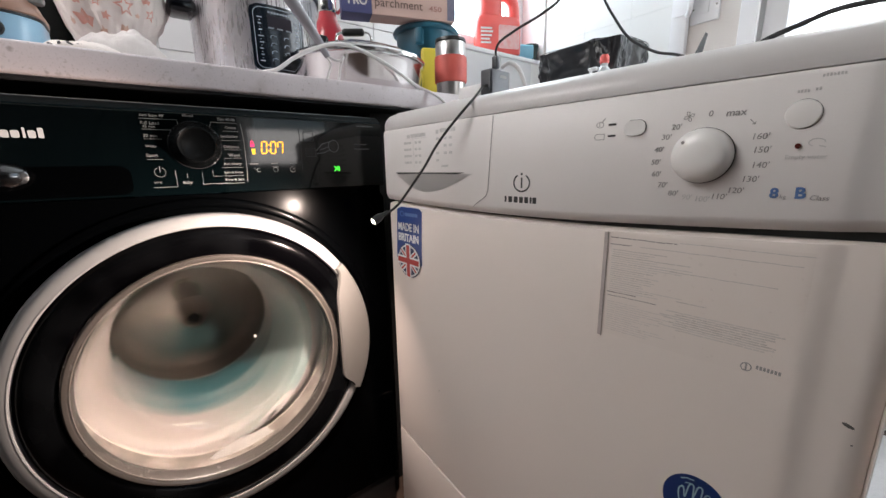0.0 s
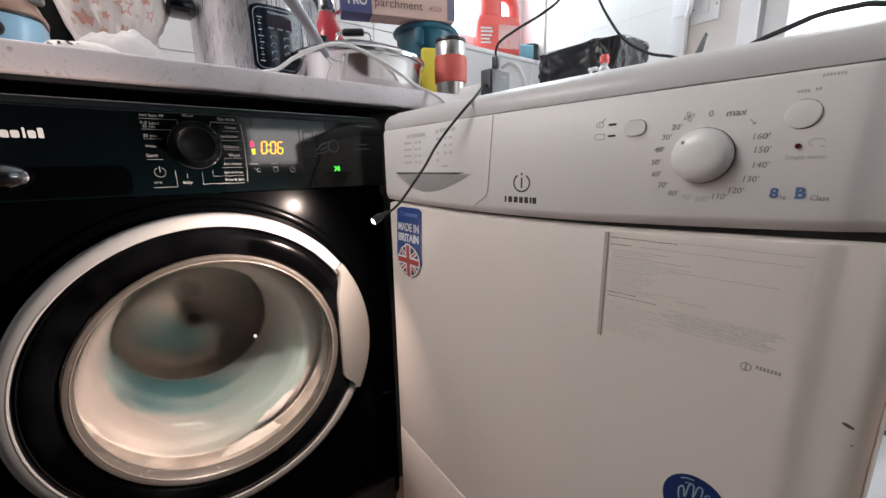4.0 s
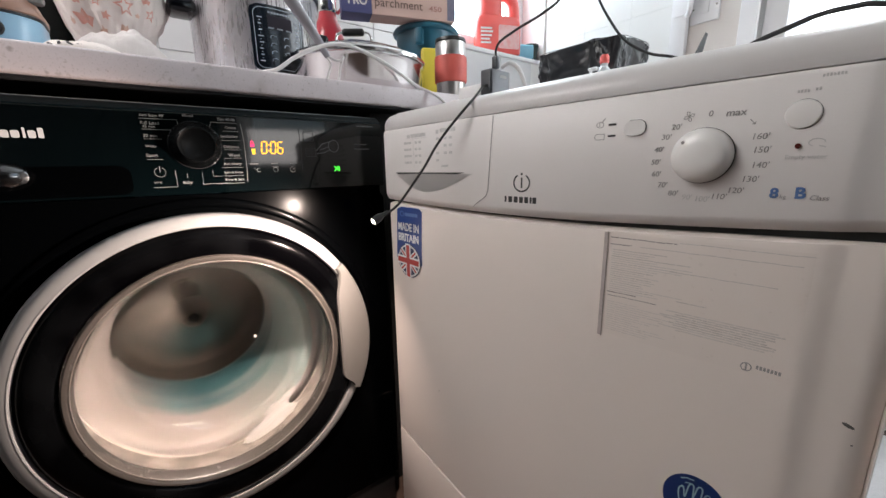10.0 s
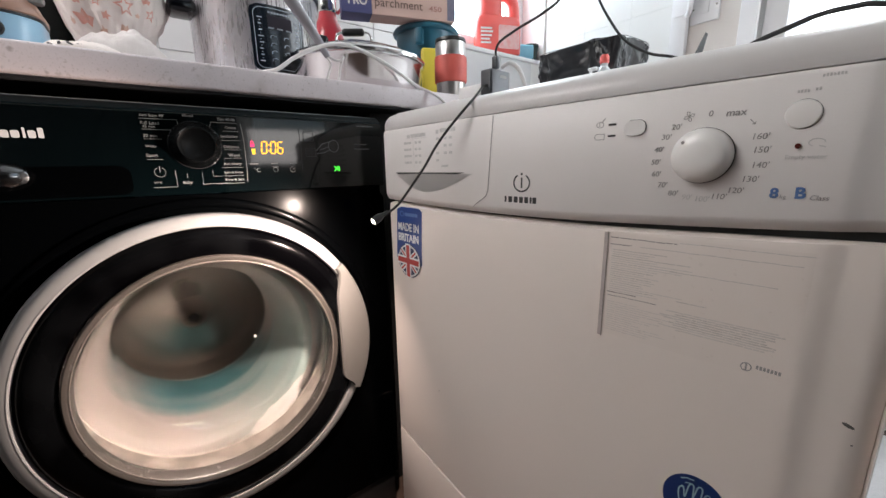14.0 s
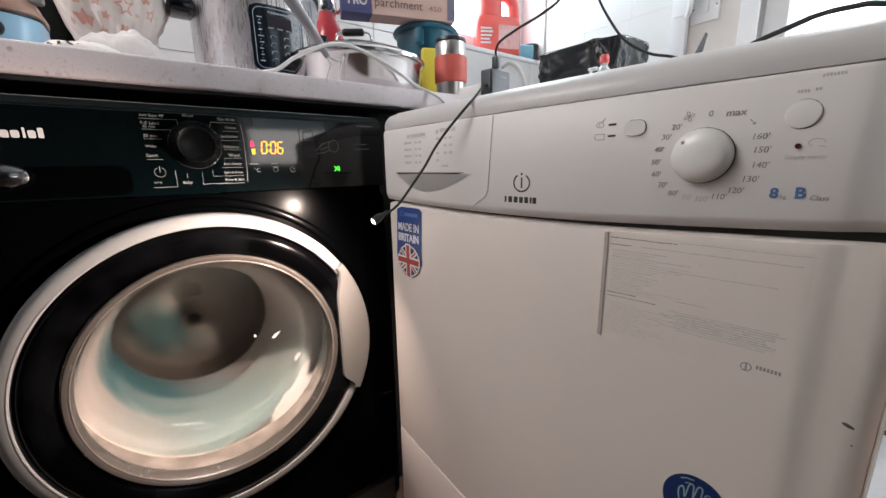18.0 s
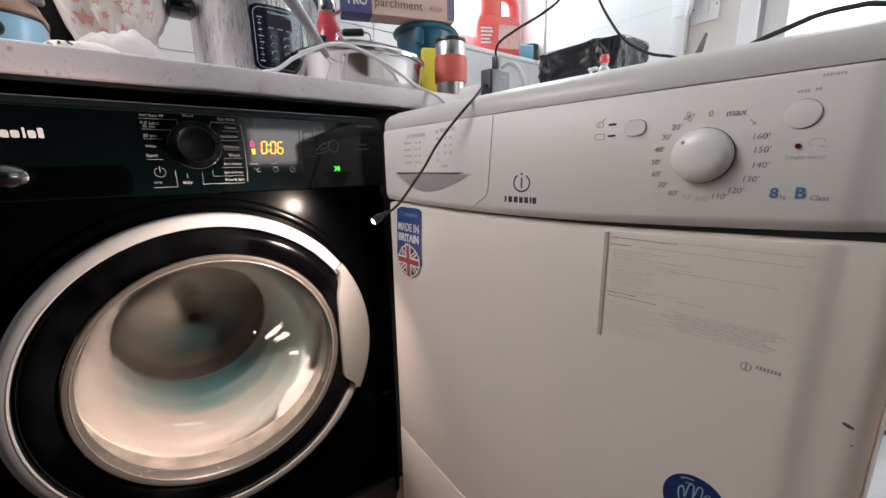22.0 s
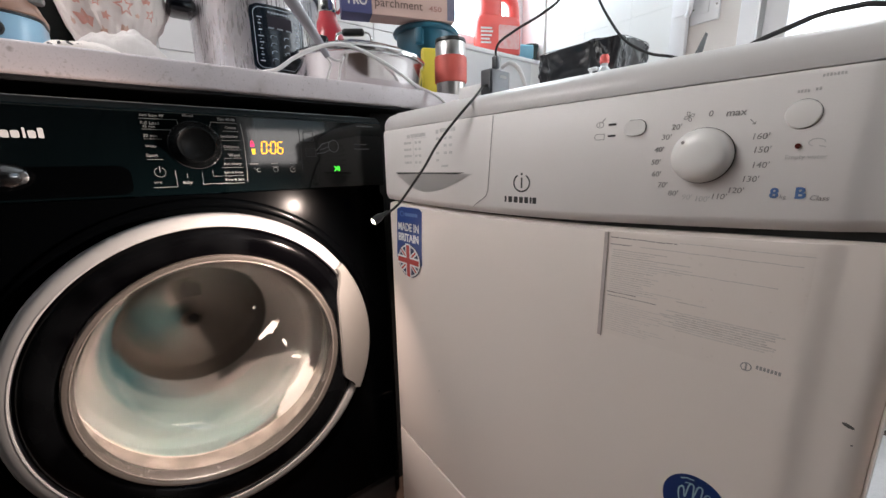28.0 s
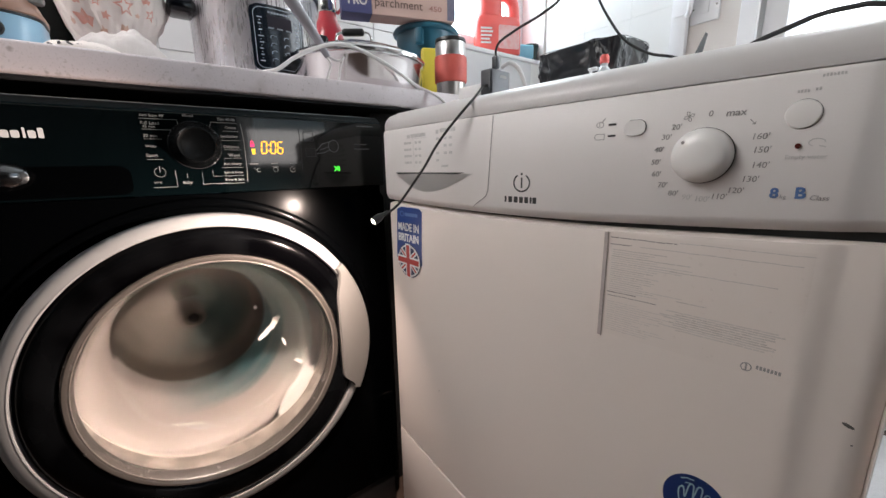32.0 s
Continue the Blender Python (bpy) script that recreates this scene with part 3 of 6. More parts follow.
def segment(which, x, z):
    w, h, t = SEG_W, SEG_H / 2, SEG_T
    g = 0.0004
    sl = 0.10
    spans = {"a": (0, 2 * h, w, 2 * h), "d": (0, 0, w, 0), "g": (0, h, w, h), "f": (0, h, 0, 2 * h), "b": (w, h, w, 2 * h), "e": (0, 0, 0, h), "c": (w, 0, w, h)}
    x0, z0, x1, z1 = spans[which]
    if z0 == z1:
        pts = [(x0 + g, z0), (x0 + g + t / 2, z0 + t / 2), (x1 - g - t / 2, z0 + t / 2), (x1 - g, z0), (x1 - g - t / 2, z0 - t / 2), (x0 + g + t / 2, z0 - t / 2)]
    else:
        pts = [(x0, z0 + g), (x0 - t / 2, z0 + g + t / 2), (x0 - t / 2, z1 - g - t / 2), (x0, z1 - g), (x0 + t / 2, z1 - g - t / 2), (x0 + t / 2, z0 + g + t / 2)]
    return plate([(x + px + sl * pz, z + pz) for px, pz in pts], 0.0008, -0.0050)


last = {}
for x, lit in ((0.0902, "abcdef"), (0.1032, "abcdef"), (0.1137, "abcdefg")):
    for ch in lit:
        ob = part("display_segment", segment(ch, x, 0.7818), ORANGE, fascia, "lit orange segment")
        if x > 0.11:
            last[ch] = ob
for z in (0.7862, 0.7948):
    part("display_colon", plate(rounded(0.1000 + (z - 0.7818) * 0.1, 0.1016 + (z - 0.7818) * 0.1, z - 0.0008, z + 0.0008, 0.0004, 2), 0.0008, -0.005), ORANGE, fascia)
part("lock_symbol", merge(plate(rounded(0.0755, 0.0808, 0.7915, 0.7955, 0.0006, 2), 0.0008, -0.005), stroke([(0.0766, 0.7955), (0.0768, 0.799), (0.0782, 0.8003), (0.0796, 0.799), (0.0798, 0.7955)], 0.0009, 0.0008, -0.005)), RED_LIGHT, fascia, "red padlock light")
part("door_symbol", merge(plate([(0.0772, 0.7808), (0.081, 0.7808), (0.0815, 0.7885), (0.0767, 0.7885)], 0.0008, -0.005)), YELLOW_LIGHT, fascia, "yellow symbol light")
part("start_symbol", merge(stroke([(0.2045, 0.7605), (0.2085, 0.757), (0.2045, 0.7535)], 0.0016, 0.0008, -0.005), plate([(0.2095, 0.753), (0.2107, 0.753), (0.2107, 0.761), (0.2095, 0.761)], 0.0008, -0.005), plate([(0.2118, 0.753), (0.213, 0.753), (0.213, 0.761), (0.2118, 0.761)], 0.0008, -0.005)), GREEN_LIGHT, fascia, "green start and pause light")

# door: silver ring, black bezel, scooped handle, glass bowl
door = part("door", moved(lathe([(0.2225, 0.0), (0.2225, -0.0195), (0.2236, -0.0226), (0.2250, -0.0232), (0.2258, -0.0226), (0.2266, -0.0226), (0.2330, -0.0218), (0.2385, -0.0195), (0.2412, -0.0160), (0.2422, -0.0110), (0.2422, 0.0)], 128, "y", closed=True), Matrix.Translation((DX_, 0, CZ))), SILVER, wm, "silver-painted door ring")
part("door_bezel", moved(sheet_lathe([(0.2224, -0.014), (0.217, -0.0230), (0.209, -0.0262), (0.201, -0.0258), (0.191, -0.0225), (0.1825, -0.0195), (0.1815, -0.0180)], 128), Matrix.Translation((DX_, 0, CZ))), BEZEL, door, "glossy black door bezel")


def arc_band(r0, r1, a0, a1, y0, y1, n=40, shape=None):
    """A curved bar round the door's centre; angles in degrees from the right, going up."""
    bm = bmesh.new()
    rows = []
    for k in range(n + 1):
        u = k / n
        a = radians(a0 + (a1 - a0) * u)
        ri, ro = (r0, r1) if shape is None else shape(u, r0, r1)
        c, s = math.cos(a), math.sin(a)
        b = min(0.003, (ro - ri) * 0.3)
        prof = [(ri, y1), (ri, y0 + b), (ri + b, y0), (ro - b, y0), (ro, y0 + b), (ro, y1)]
        rows.append([bm.verts.new((DX_ + r * c, y, CZ + r * s)) for r, y in prof])
    for a, b in zip(rows, rows[1:]):
        for k in range(6):
            bm.faces.new((a[k], a[(k + 1) % 6], b[(k + 1) % 6], b[k]))
    bm.faces.new(rows[0])
    bm.faces.new(rows[-1])
    return bm


def scoop(u, r0, r1):
    """Inner edge of the handle: a straight chord that hooks back to the ring at both ends."""
    deg = -27 + 62 * u
    chord = 0.1835 / math.cos(radians(min(max(deg, -23), 24)))
    up = min(max((deg - 22.5) / 11.5, 0), 1)
    down = min(max((-22.0 - deg) / 4.5, 0), 1)
    t = max(up * up * (3 - 2 * up), down * down * (3 - 2 * down))
    return chord + (0.2265 - chord) * t, r1


# darker than the ring's silver to offset the strong cable light
part("door_handle", arc_band(0.1985, 0.2412, -27, 35, -0.0315, -0.004, 90, scoop), material("handle_dimmed", (0.0836, 0.07904, 0.07372), 0.46, 0.1, other=(0.0722, 0.0684, 0.06384), scale=8, mix=0.5), door, "scooped door handle, paint darkened against the cable light")
BOWL = [(0.179, -0.0195), (0.1775, -0.0215), (0.1745, -0.0205), (0.1725, -0.012), (0.1665, 0.016), (0.1595, 0.038), (0.150, 0.053), (0.135, 0.063), (0.10, 0.072), (0.05, 0.077), (0.0001, 0.078)]
INNER = [(0.0001, 0.083), (0.05, 0.082), (0.102, 0.0785), (0.132, 0.073), (0.150, 0.064), (0.162, 0.050), (0.1695, 0.032), (0.1745, 0.012), (0.1785, -0.012)]
bowl = part("door_glass", moved(lathe(BOWL + INNER, 128, "y"), Matrix.Translation((DX_, 0, CZ))), DOOR_GLASS, door, "clear glass door bowl")
bowl.visible_shadow = False
# opaque ring, its colour stands for reflections in the clear glass flange
part("glass_rim", moved(lathe([(0.1814, -0.0185), (0.1808, -0.0222), (0.1788, -0.0238), (0.1758, -0.0234), (0.1728, -0.0212), (0.1714, -0.0180), (0.1698, -0.0060), (0.1722, -0.0060), (0.1742, -0.0160)], 128, "y", closed=True), Matrix.Translation((DX_, 0, CZ))), material("rim_reflection_tint", (0.035, 0.0312, 0.0280), 0.25, scale=40, coat=0.4, bump=0.1, bump_scale=120), door, "opaque greyish ring coloured for reflections in the glass edge")
# glint on the glass edge, painted as a paler ring
part("rim_glint", moved(lathe([(0.1722 + 0.0010 * math.cos(a), -0.0212 + 0.0010 * math.sin(a)) for a in [2 * math.pi * k / 10 for k in range(10)]], 128, "y", closed=True), Matrix.Translation((DX_, 0, CZ))), material("rim_glint_tint", (0.10, 0.09, 0.08), 0.16, scale=40, coat=0.6), door, "thin pale ring painting the glint on the glass edge")
folds = [(0.1815, -0.0190), (0.1840, 0.0), (0.1855, 0.018), (0.1860, 0.036), (0.1842, 0.047), (0.1845, 0.051), (0.1875, 0.053), (0.197, 0.058), (0.208, 0.066), (0.2135, 0.076), (0.216, 0.088), (0.222, 0.094), (0.235, 0.095)]
part("door_gasket", moved(sheet_lathe(folds, 96), Matrix.Translation((DX_, 0, CZ))), RUBBER, wm, "wet grey rubber door gasket")
# bright line on the lip, put in as rubber paler than the gasket
part("gasket_lip", moved(lathe([(0.1842 + 0.0013 * math.cos(a), 0.0478 + 0.0013 * math.sin(a)) for a in [2 * math.pi * k / 10 for k in range(10)]], 128, "y", closed=True), Matrix.Translation((DX_, 0, CZ))), material("lip_highlight", (0.315, 0.2775, 0.2475), 0.12, scale=30, coat=1.0), wm, "pale glossy ring painting the bright line on the gasket lip")
part("tub", moved(sheet_lathe([(0.235, 0.094), (0.262, 0.096), (0.262, 0.405), (0.0001, 0.41)], 64), Matrix.Translation((DX_, 0, CZ))), BLACK_PLASTIC, wm)

# ---- drum and laundry (turning) ----
AXIS = pose(WX + DX_ - 0.019, 0.2, CZ - 0.010)
drum = thing("washing_drum", AXIS, "spinning perforated steel washing drum", "drum")
part("drum_shell", sheet_lathe([(0.222, -0.095), (0.236, -0.095), (0.242, -0.08), (0.244, 0.1), (0.240, 0.165), (0.226, 0.178)], 96), DRUM_STEEL, drum)
part("drum_back", sheet_lathe([(0.226, 0.178), (0.21, 0.175), (0.18, 0.168), (0.15, 0.161), (0.10, 0.149), (0.075, 0.1425), (0.05, 0.135), (0.034, 0.129), (0.024, 0.122), (0.016, 0.112), (0.011, 0.104)], 96), DRUM_BACK, drum, "polished steel drum back rising to its hub")
part("hub_cap", sheet_lathe([(0.0111, 0.105), (0.0105, 0.100), (0.008, 0.098), (0.0001, 0.0975)], 40), KNOB_BLACK, drum, "dark hub cap")
for k in range(3):
    fin = moved(loft([[(-0.03, -0.08, 0.243), (0.03, -0.08, 0.243), (0.012, -0.08, 0.205), (-0.012, -0.08, 0.205)], [(-0.03, 0.15, 0.243), (0.03, 0.15, 0.243), (0.01, 0.15, 0.2), (-0.01, 0.15, 0.2)]]), Matrix.Rotation(radians(120 * k), 4, "Y"))
    part("drum_paddle", fin, DRUM_STEEL, drum)


def laundry(name, profile, a0, a1, mat, label, seed, depth=0.011, skew=0.0):
    """Cloth flung against the drum: an uneven sheet in folds over a stretch of the turn; angles clockwise from the top, seen from the door."""
    bm = bmesh.new()
    n = max(12, int((a1 - a0) / 2.5))
    full = a1 - a0 >= 359
    rows = []
    m = len(profile)
    fine = []
    for i in range(m - 1):
        for k in range(4):
            t = k / 4
            fine.append((profile[i][0] * (1 - t) + profile[i + 1][0] * t, profile[i][1] * (1 - t) + profile[i + 1][1] * t))
    fine.append(profile[-1])
    for k in range(n if full else n + 1):
        u = k / n
        a = radians(a0 + (a1 - a0) * u)
        row = []
        for j, (r, y) in enumerate(fine):
            p = Vector((math.sin(a) * 3.2, math.cos(a) * 3.2, y * 16 + seed))
            rr = r + depth * noise.fractal(p, 0.6, 2.2, 3)
            if not full:
                e = min(1, u / 0.12, (1 - u) / 0.12)
                rr += 0.016 * (1 - e) ** 2
                aa = a + 0.05 * noise.noise(Vector((y * 40, seed, u * 3)))
            else:
                aa = a
            rr = min(rr, 0.2385)
            aa += radians(skew) * (fine[-1][1] - y) / (fine[-1][1] - fine[0][1])
            row.append(bm.verts.new((rr * math.sin(aa), y, rr * math.cos(aa))))
        rows.append(row)
    pairs = list(zip(rows, rows[1:])) + ([(rows[-1], rows[0])] if full else [])
    for a, b in pairs:
        for j in range(len(fine) - 1):
            bm.faces.new((a[j], a[j + 1], b[j + 1], b[j]))
    bmesh.ops.solidify(bm, geom=bm.faces[:], thickness=0.004)
    return solid(name, bm, mat, AXIS, label, "laundry")


LAUNDRY_WHITE = laundry("white_laundry", [(0.222, -0.095), (0.212, -0.107), (0.203, -0.117), (0.193, -0.120), (0.179, -0.115), (0.168, -0.100), (0.160, -0.072), (0.154, -0.040), (0.150, -0.010), (0.147, 0.015), (0.149, 0.06), (0.152, 0.10), (0.166, 0.135), (0.190, 0.156), (0.226, 0.166)], 0, 360, CLOTH_WHITE, "wet white cotton laundry pressed against the spinning drum", 3.0, 0.007)
LAUNDRY_TEAL = laundry("teal_laundry", [(0.166, -0.056), (0.152, -0.034), (0.146, -0.010), (0.142, 0.015), (0.142, 0.06), (0.148, 0.10), (0.180, 0.145)], -68, 68, CLOTH_TEAL, "wet teal cotton garment in the spinning drum", 9.0, 0.006, -25)
LAUNDRY_PALE = laundry("pale_laundry", [(0.190, -0.123), (0.175, -0.118), (0.164, -0.102), (0.156, -0.074), (0.150, -0.042), (0.146, -0.014), (0.143, 0.004), (0.155, 0.025)], -132, -4, CLOTH_PALE, "wet pale aqua cotton garment in the spinning drum", 5.0, 0.006, -20)

# ---- tumble dryer ----
DRY = pose(-0.0214, -0.0548, 0, 0, 0, -84.764)
td = thing("tumble_dryer", DRY, "worn white tumble dryer beside the washing machine", "tumble dryer")
DW = 0.599


def bulge(x):
    return 0.012 * math.sin(math.pi * min(max(x / DW, 0), 1))


def plan(out=0.0, rl=0.010, rr=0.020, back=0.05, inset=0.0):
    """The dryer's front seen from above: a bowed front with rounded ends."""
    pts = [(inset, back)]
    for k in range(7):
        a = radians(180 + 90 * k / 6)
        pts.append((rl + rl * math.cos(a), rl + rl * math.sin(a)))
    for k in range(1, 220):
        pts.append((rl + (DW - rl - rr) * k / 220, 0.0))
    for k in range(13):
        a = radians(270 + 90 * k / 12)
        pts.append((DW - rr + rr * math.cos(a), rr + rr * math.sin(a)))
    pts.append((DW - inset, back))
    return [(min(max(x, inset), DW - inset), y + (-bulge(x) - out if y < back - 0.004 else 0) + inset) for x, y in pts]


def edge_z(x, rise=0.0065):
    """Depth of the dip along the panel's lower edge, which climbs a little towards its far end."""
    u = min(max(x / DW, 0), 1)
    return 0.0075 * math.sin(math.pi * u) - rise * u ** 1.5


def groove(x):
    return 0.0062 / (1 + math.exp(-(x - 0.5560) / 0.0036))


def roll(x):
    return 2.8 * max(0.0, x - 0.555) ** 2


def left_shift(pts, d):
    """Moves the left-hand end of an outline sideways."""
    return [(x + d * max(0, 1 - x / 0.1), y) for x, y in pts]


def panel_groove(x):
    return 0.0040 / (1 + math.exp(-(x - 0.5610) / 0.0030))


def grip_groove(pts):
    """A shallow upright step near the hinge-free edge of the front."""
    return [(x, y + groove(x) + roll(x) if y < 0.012 else y) for x, y in pts]


# door front and kick panel
lv = []
for z, ins in ((0.254, 0.004), (0.256, 0.001), (0.262, 0.0), (0.45, 0.0), (0.6, 0.0), (0.692, 0.0), (0.697, 0.001), (0.699, 0.005)):
    lv.append([(x, y, z - (edge_z(x, 0.0036) if z > 0.65 else 0.03 * min(1, x / 0.2) if z < 0.28 else 0)) for x, y in left_shift(grip_groove(plan(0, rl=0.004, inset=ins)), 0.006)])
front = part("door_front", loft(lv), DRYER_WHITE, td, "white enamelled dryer front")
lv = []
for z, ins in ((0.02, 0.003), (0.024, 0.0), (0.242, 0.0), (0.2495, 0.001), (0.2515, 0.004)):
    lv.append([(x, y, z - (0.03 * min(1, x / 0.2) if z > 0.2 else 0)) for x, y in plan(-0.001, inset=ins)])
part("kick_panel", loft(lv), DRYER_WHITE, td)
part("seam", loft([[(x, y, z) for x, y in plan(-0.006, inset=0.006)] for z in (0.015, 0.72)]), DARK_GAP, td, "dark gap below the control panel")
def half_groove(pts):
    return [(x, y + panel_groove(x) + roll(x) if y < 0.012 else y) for x, y in pts]


# control panel with its rounded crown
lv = []
for z, ins in ((0.7035, 0.0065), (0.7045, 0.0045), (0.7110, 0.0008), (0.7135, 0.0), (0.76, 0.0), (0.814, 0.0), (0.8172, 0.0005)):
    lv.append([(x, y, z - (edge_z(x) if z < 0.72 else edge_z(x) * 0.3 if z < 0.77 else 0)) for x, y in left_shift(half_groove(plan(0.003 if z < 0.816 else 0.001, inset=ins)), -0.003)])
panel = part("control_panel", loft(lv), PANEL_WHITE, td, "off-white plastic control panel")
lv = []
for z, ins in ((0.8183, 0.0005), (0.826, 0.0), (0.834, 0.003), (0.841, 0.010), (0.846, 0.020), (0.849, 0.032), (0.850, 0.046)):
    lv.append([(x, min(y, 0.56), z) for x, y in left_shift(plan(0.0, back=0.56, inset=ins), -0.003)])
part("top", loft(lv), TOP_DIMMED, td, "off-white plastic top with rounded front")
part("cabinet", box(0.003, DW - 0.003, 0.052, 0.555, 0.015, 0.8175, 0.004), DRYER_WHITE, td)
for x in (0.06, 0.53):
    for y in (0.09, 0.5):
        part("foot", moved(lathe([(0.02, 0.0), (0.021, 0.008), (0.014, 0.016)], 16), Matrix.Translation((x, y, 0))), BLACK_PLASTIC, td)


def front_y(x, out=0.003):
    return -bulge(x) - out - (0 if x < DW - 0.020 else -(0.020 - math.sqrt(max(0, 0.020 ** 2 - (x - DW + 0.020) ** 2)))) + (groove(x) if out == 0.0 else panel_groove(x)) + roll(x)


def laid(bm, out, lift=0.0006):
    """Bends a flat piece drawn in the x-z plane onto the dryer's bowed front."""
    for v in bm.verts:
        v.co.y = front_y(v.co.x, out) - lift + v.co.y
    return bm


def fine_plate(x0, x1, z0, z1, depth, n=10):
    bm = bmesh.new()
    a = [(x0 + (x1 - x0) * k / n, z0) for k in range(n + 1)] + [(x1 - (x1 - x0) * k / n, z1) for k in range(n + 1)]
    bm.free()
    return plate(a, depth)


# seam of the water container's front, and flat patches painting its grip's shade
tank = part("water_container_front", laid(stroke([(0.2540, 0.8155), (0.2515, 0.79), (0.2485, 0.755), (0.2465, 0.728), (0.243, 0.7195), (0.232, 0.713), (0.221, 0.7055)], 0.0008, 0.0004, 0), 0.003), material("seam_grey", (0.27, 0.255, 0.245), 0.7), td, "thin seam of the water container")
dip = bmesh.new()
columns = []
for k in range(33):
    u = k / 32
    x, d = 0.0394 + (0.2210 - 0.0394) * u, 0.0265 * math.sin(math.pi * u ** 0.86) ** 1.15
    columns.append([dip.verts.new((x, 0.0, 0.7470)), dip.verts.new((x, 0.0, 0.7470 - d - 0.0001))])
for a, b in zip(columns, columns[1:]):
    dip.faces.new((a[0], a[1], b[1], b[0]))
bmesh.ops.solidify(dip, geom=dip.faces[:], thickness=0.0003)
part("grip_shade", laid(dip, 0.003, 0.0006), material("recess_shade", (0.58, 0.56, 0.545), 0.5, other=(0.54, 0.52, 0.51), scale=10), td, "flat grey patch shaded like a recessed finger grip")
part("grip_slot_shade", laid(plate([(0.045, 0.7465), (0.19, 0.7465), (0.205, 0.749), (0.04, 0.749)], 0.0003), 0.003, 0.0009), DARK_GAP, td)

dk = part("timer_knob", moved(lathe([(0.0, -0.0140), (0.010, -0.0135), (0.0158, -0.0118), (0.0196, -0.0085), (0.0211, -0.0048), (0.0216, -0.0015), (0.0216, -0.0006)], 64, "y"), Matrix.Translation((0.4705, front_y(0.4705), 0.762))), KNOB_WHITE, td, "round white timer knob")
part("knob_gap", moved(lathe([(0.0205, -0.0006), (0.0219, -0.0006), (0.0221, 0.0), (0.0221, 0.001)], 64, "y", closed=False), Matrix.Translation((0.4705, front_y(0.4705), 0.762))), DARK_GAP, dk)
part("knob_pointer", moved(lathe([(0.0, -0.0012), (0.0013, -0.001), (0.0016, 0.0)], 12, "y"), Matrix.Translation((0.4592, front_y(0.4705) - 0.0113, 0.7725))), PRINT, dk)
bt = part("start_button", moved(lathe([(0.0, -0.0014), (0.007, -0.0016), (0.0092, -0.0012), (0.0098, -0.0003), (0.0098, 0.0)], 40, "y"), Matrix.Translation((0.5270, front_y(0.5270), 0.7884))), KNOB_WHITE, td)
part("button_gap", moved(lathe([(0.0098, -0.0001), (0.0099, -0.0002), (0.0101, 0.0)], 40, "y"), Matrix.Translation((0.5270, front_y(0.5270), 0.7884))), DARK_GAP, bt)
ov = part("option_button", laid(plate(rounded(0.4083, 0.4263, 0.7812, 0.7945, 0.0062, 6), 0.003), 0.003, 0.0018), KNOB_WHITE, td)
part("button_gap", laid(plate(rounded(0.4079, 0.4267, 0.7809, 0.7949, 0.0065, 6), 0.0005), 0.003, 0.0004), DARK_GAP, ov)


def mark(name, bm, mat, parent=None, out=0.003, lift=0.00025, label=""):
    return part(name, laid(bm, out, lift), mat, parent or panel, label, smooth=False)


for s, x, z in (("0", 0.4734, 0.7944), ("max", 0.4896, 0.7928), ("160'", 0.5064, 0.7751), ("150'", 0.5083, 0.7654), ("140'", 0.5087, 0.7543), ("130'", 0.5041, 0.7439), ("120'", 0.4961, 0.7351), ("110'", 0.4859, 0.7299),
                ("100'", 0.4747, 0.7275), ("90'", 0.4637, 0.7285), ("80'", 0.4529, 0.7314), ("70'", 0.4443, 0.7384), ("60'", 0.4385, 0.7476), ("50'", 0.4371, 0.7578), ("40'", 0.4388, 0.7683), ("30'", 0.4435, 0.7784), ("20'", 0.4504, 0.7861)):
    mark("dial_number", letters(s, None, x, 0, z, height=0.0046 if s != "max" else 0.0036, slant=0.12, bold=0.004, anchor="mid"), PRINT_FAINT if s in ("100'", "90'") else PRINT)
mark("fan_symbol", merge(*[stroke([(0.4586, 0.7934), (0.4586 + 0.0030 * math.cos(a - 0.35), 0.7934 + 0.0034 * math.sin(a - 0.35)), (0.4586 + 0.0038 * math.cos(a + 0.15), 0.7934 + 0.0042 * math.sin(a + 0.15)), (0.4586 + 0.0024 * math.cos(a + 0.5), 0.7934 + 0.0026 * math.sin(a + 0.5))], 0.0005, 0.0004, 0, True) for a in (0.3, 1.87, 3.44, 5.0)]), PRINT)
mark("arrow_symbol", merge(stroke([(0.4985, 0.7876), (0.5015, 0.7842)], 0.0006, 0.0004, 0), stroke([(0.5001, 0.7842), (0.5017, 0.784), (0.5019, 0.7856)], 0.0006, 0.0004, 0)), PRINT)
mark("option_symbol", merge(stroke(disc(0.3855, 0.7930, 0.0034, 0.0026, 14), 0.0006, 0.0004, 0, True), stroke([(0.3868, 0.7950), (0.3900, 0.7985)], 0.0008, 0.0004, 0), stroke([(0.3850, 0.7918), (0.3850, 0.7955), (0.3880, 0.7955)], 0.0006, 0.0004, 0)), PRINT)
mark("option_symbol", stroke([(0.3820, 0.7795), (0.3806, 0.7820), (0.3820, 0.7846), (0.3900, 0.7846), (0.3900, 0.7795)], 0.0006, 0.0004, 0, True), PRINT)
for z in (0.7925, 0.7824):
    mark("option_bar", plate([(0.3935, z - 0.0010), (0.4005, z - 0.0010), (0.4005, z + 0.0010), (0.3935, z + 0.0010)], 0.0004), PRINT_DARK)
mark("indicator_light", plate(disc(0.5272, 0.7669, 0.0017, 0.0019, 14), 0.0006), material("red_lens", (0.12, 0.02, 0.015), 0.2, scale=20), lift=0.0012, label="small dark red indicator")
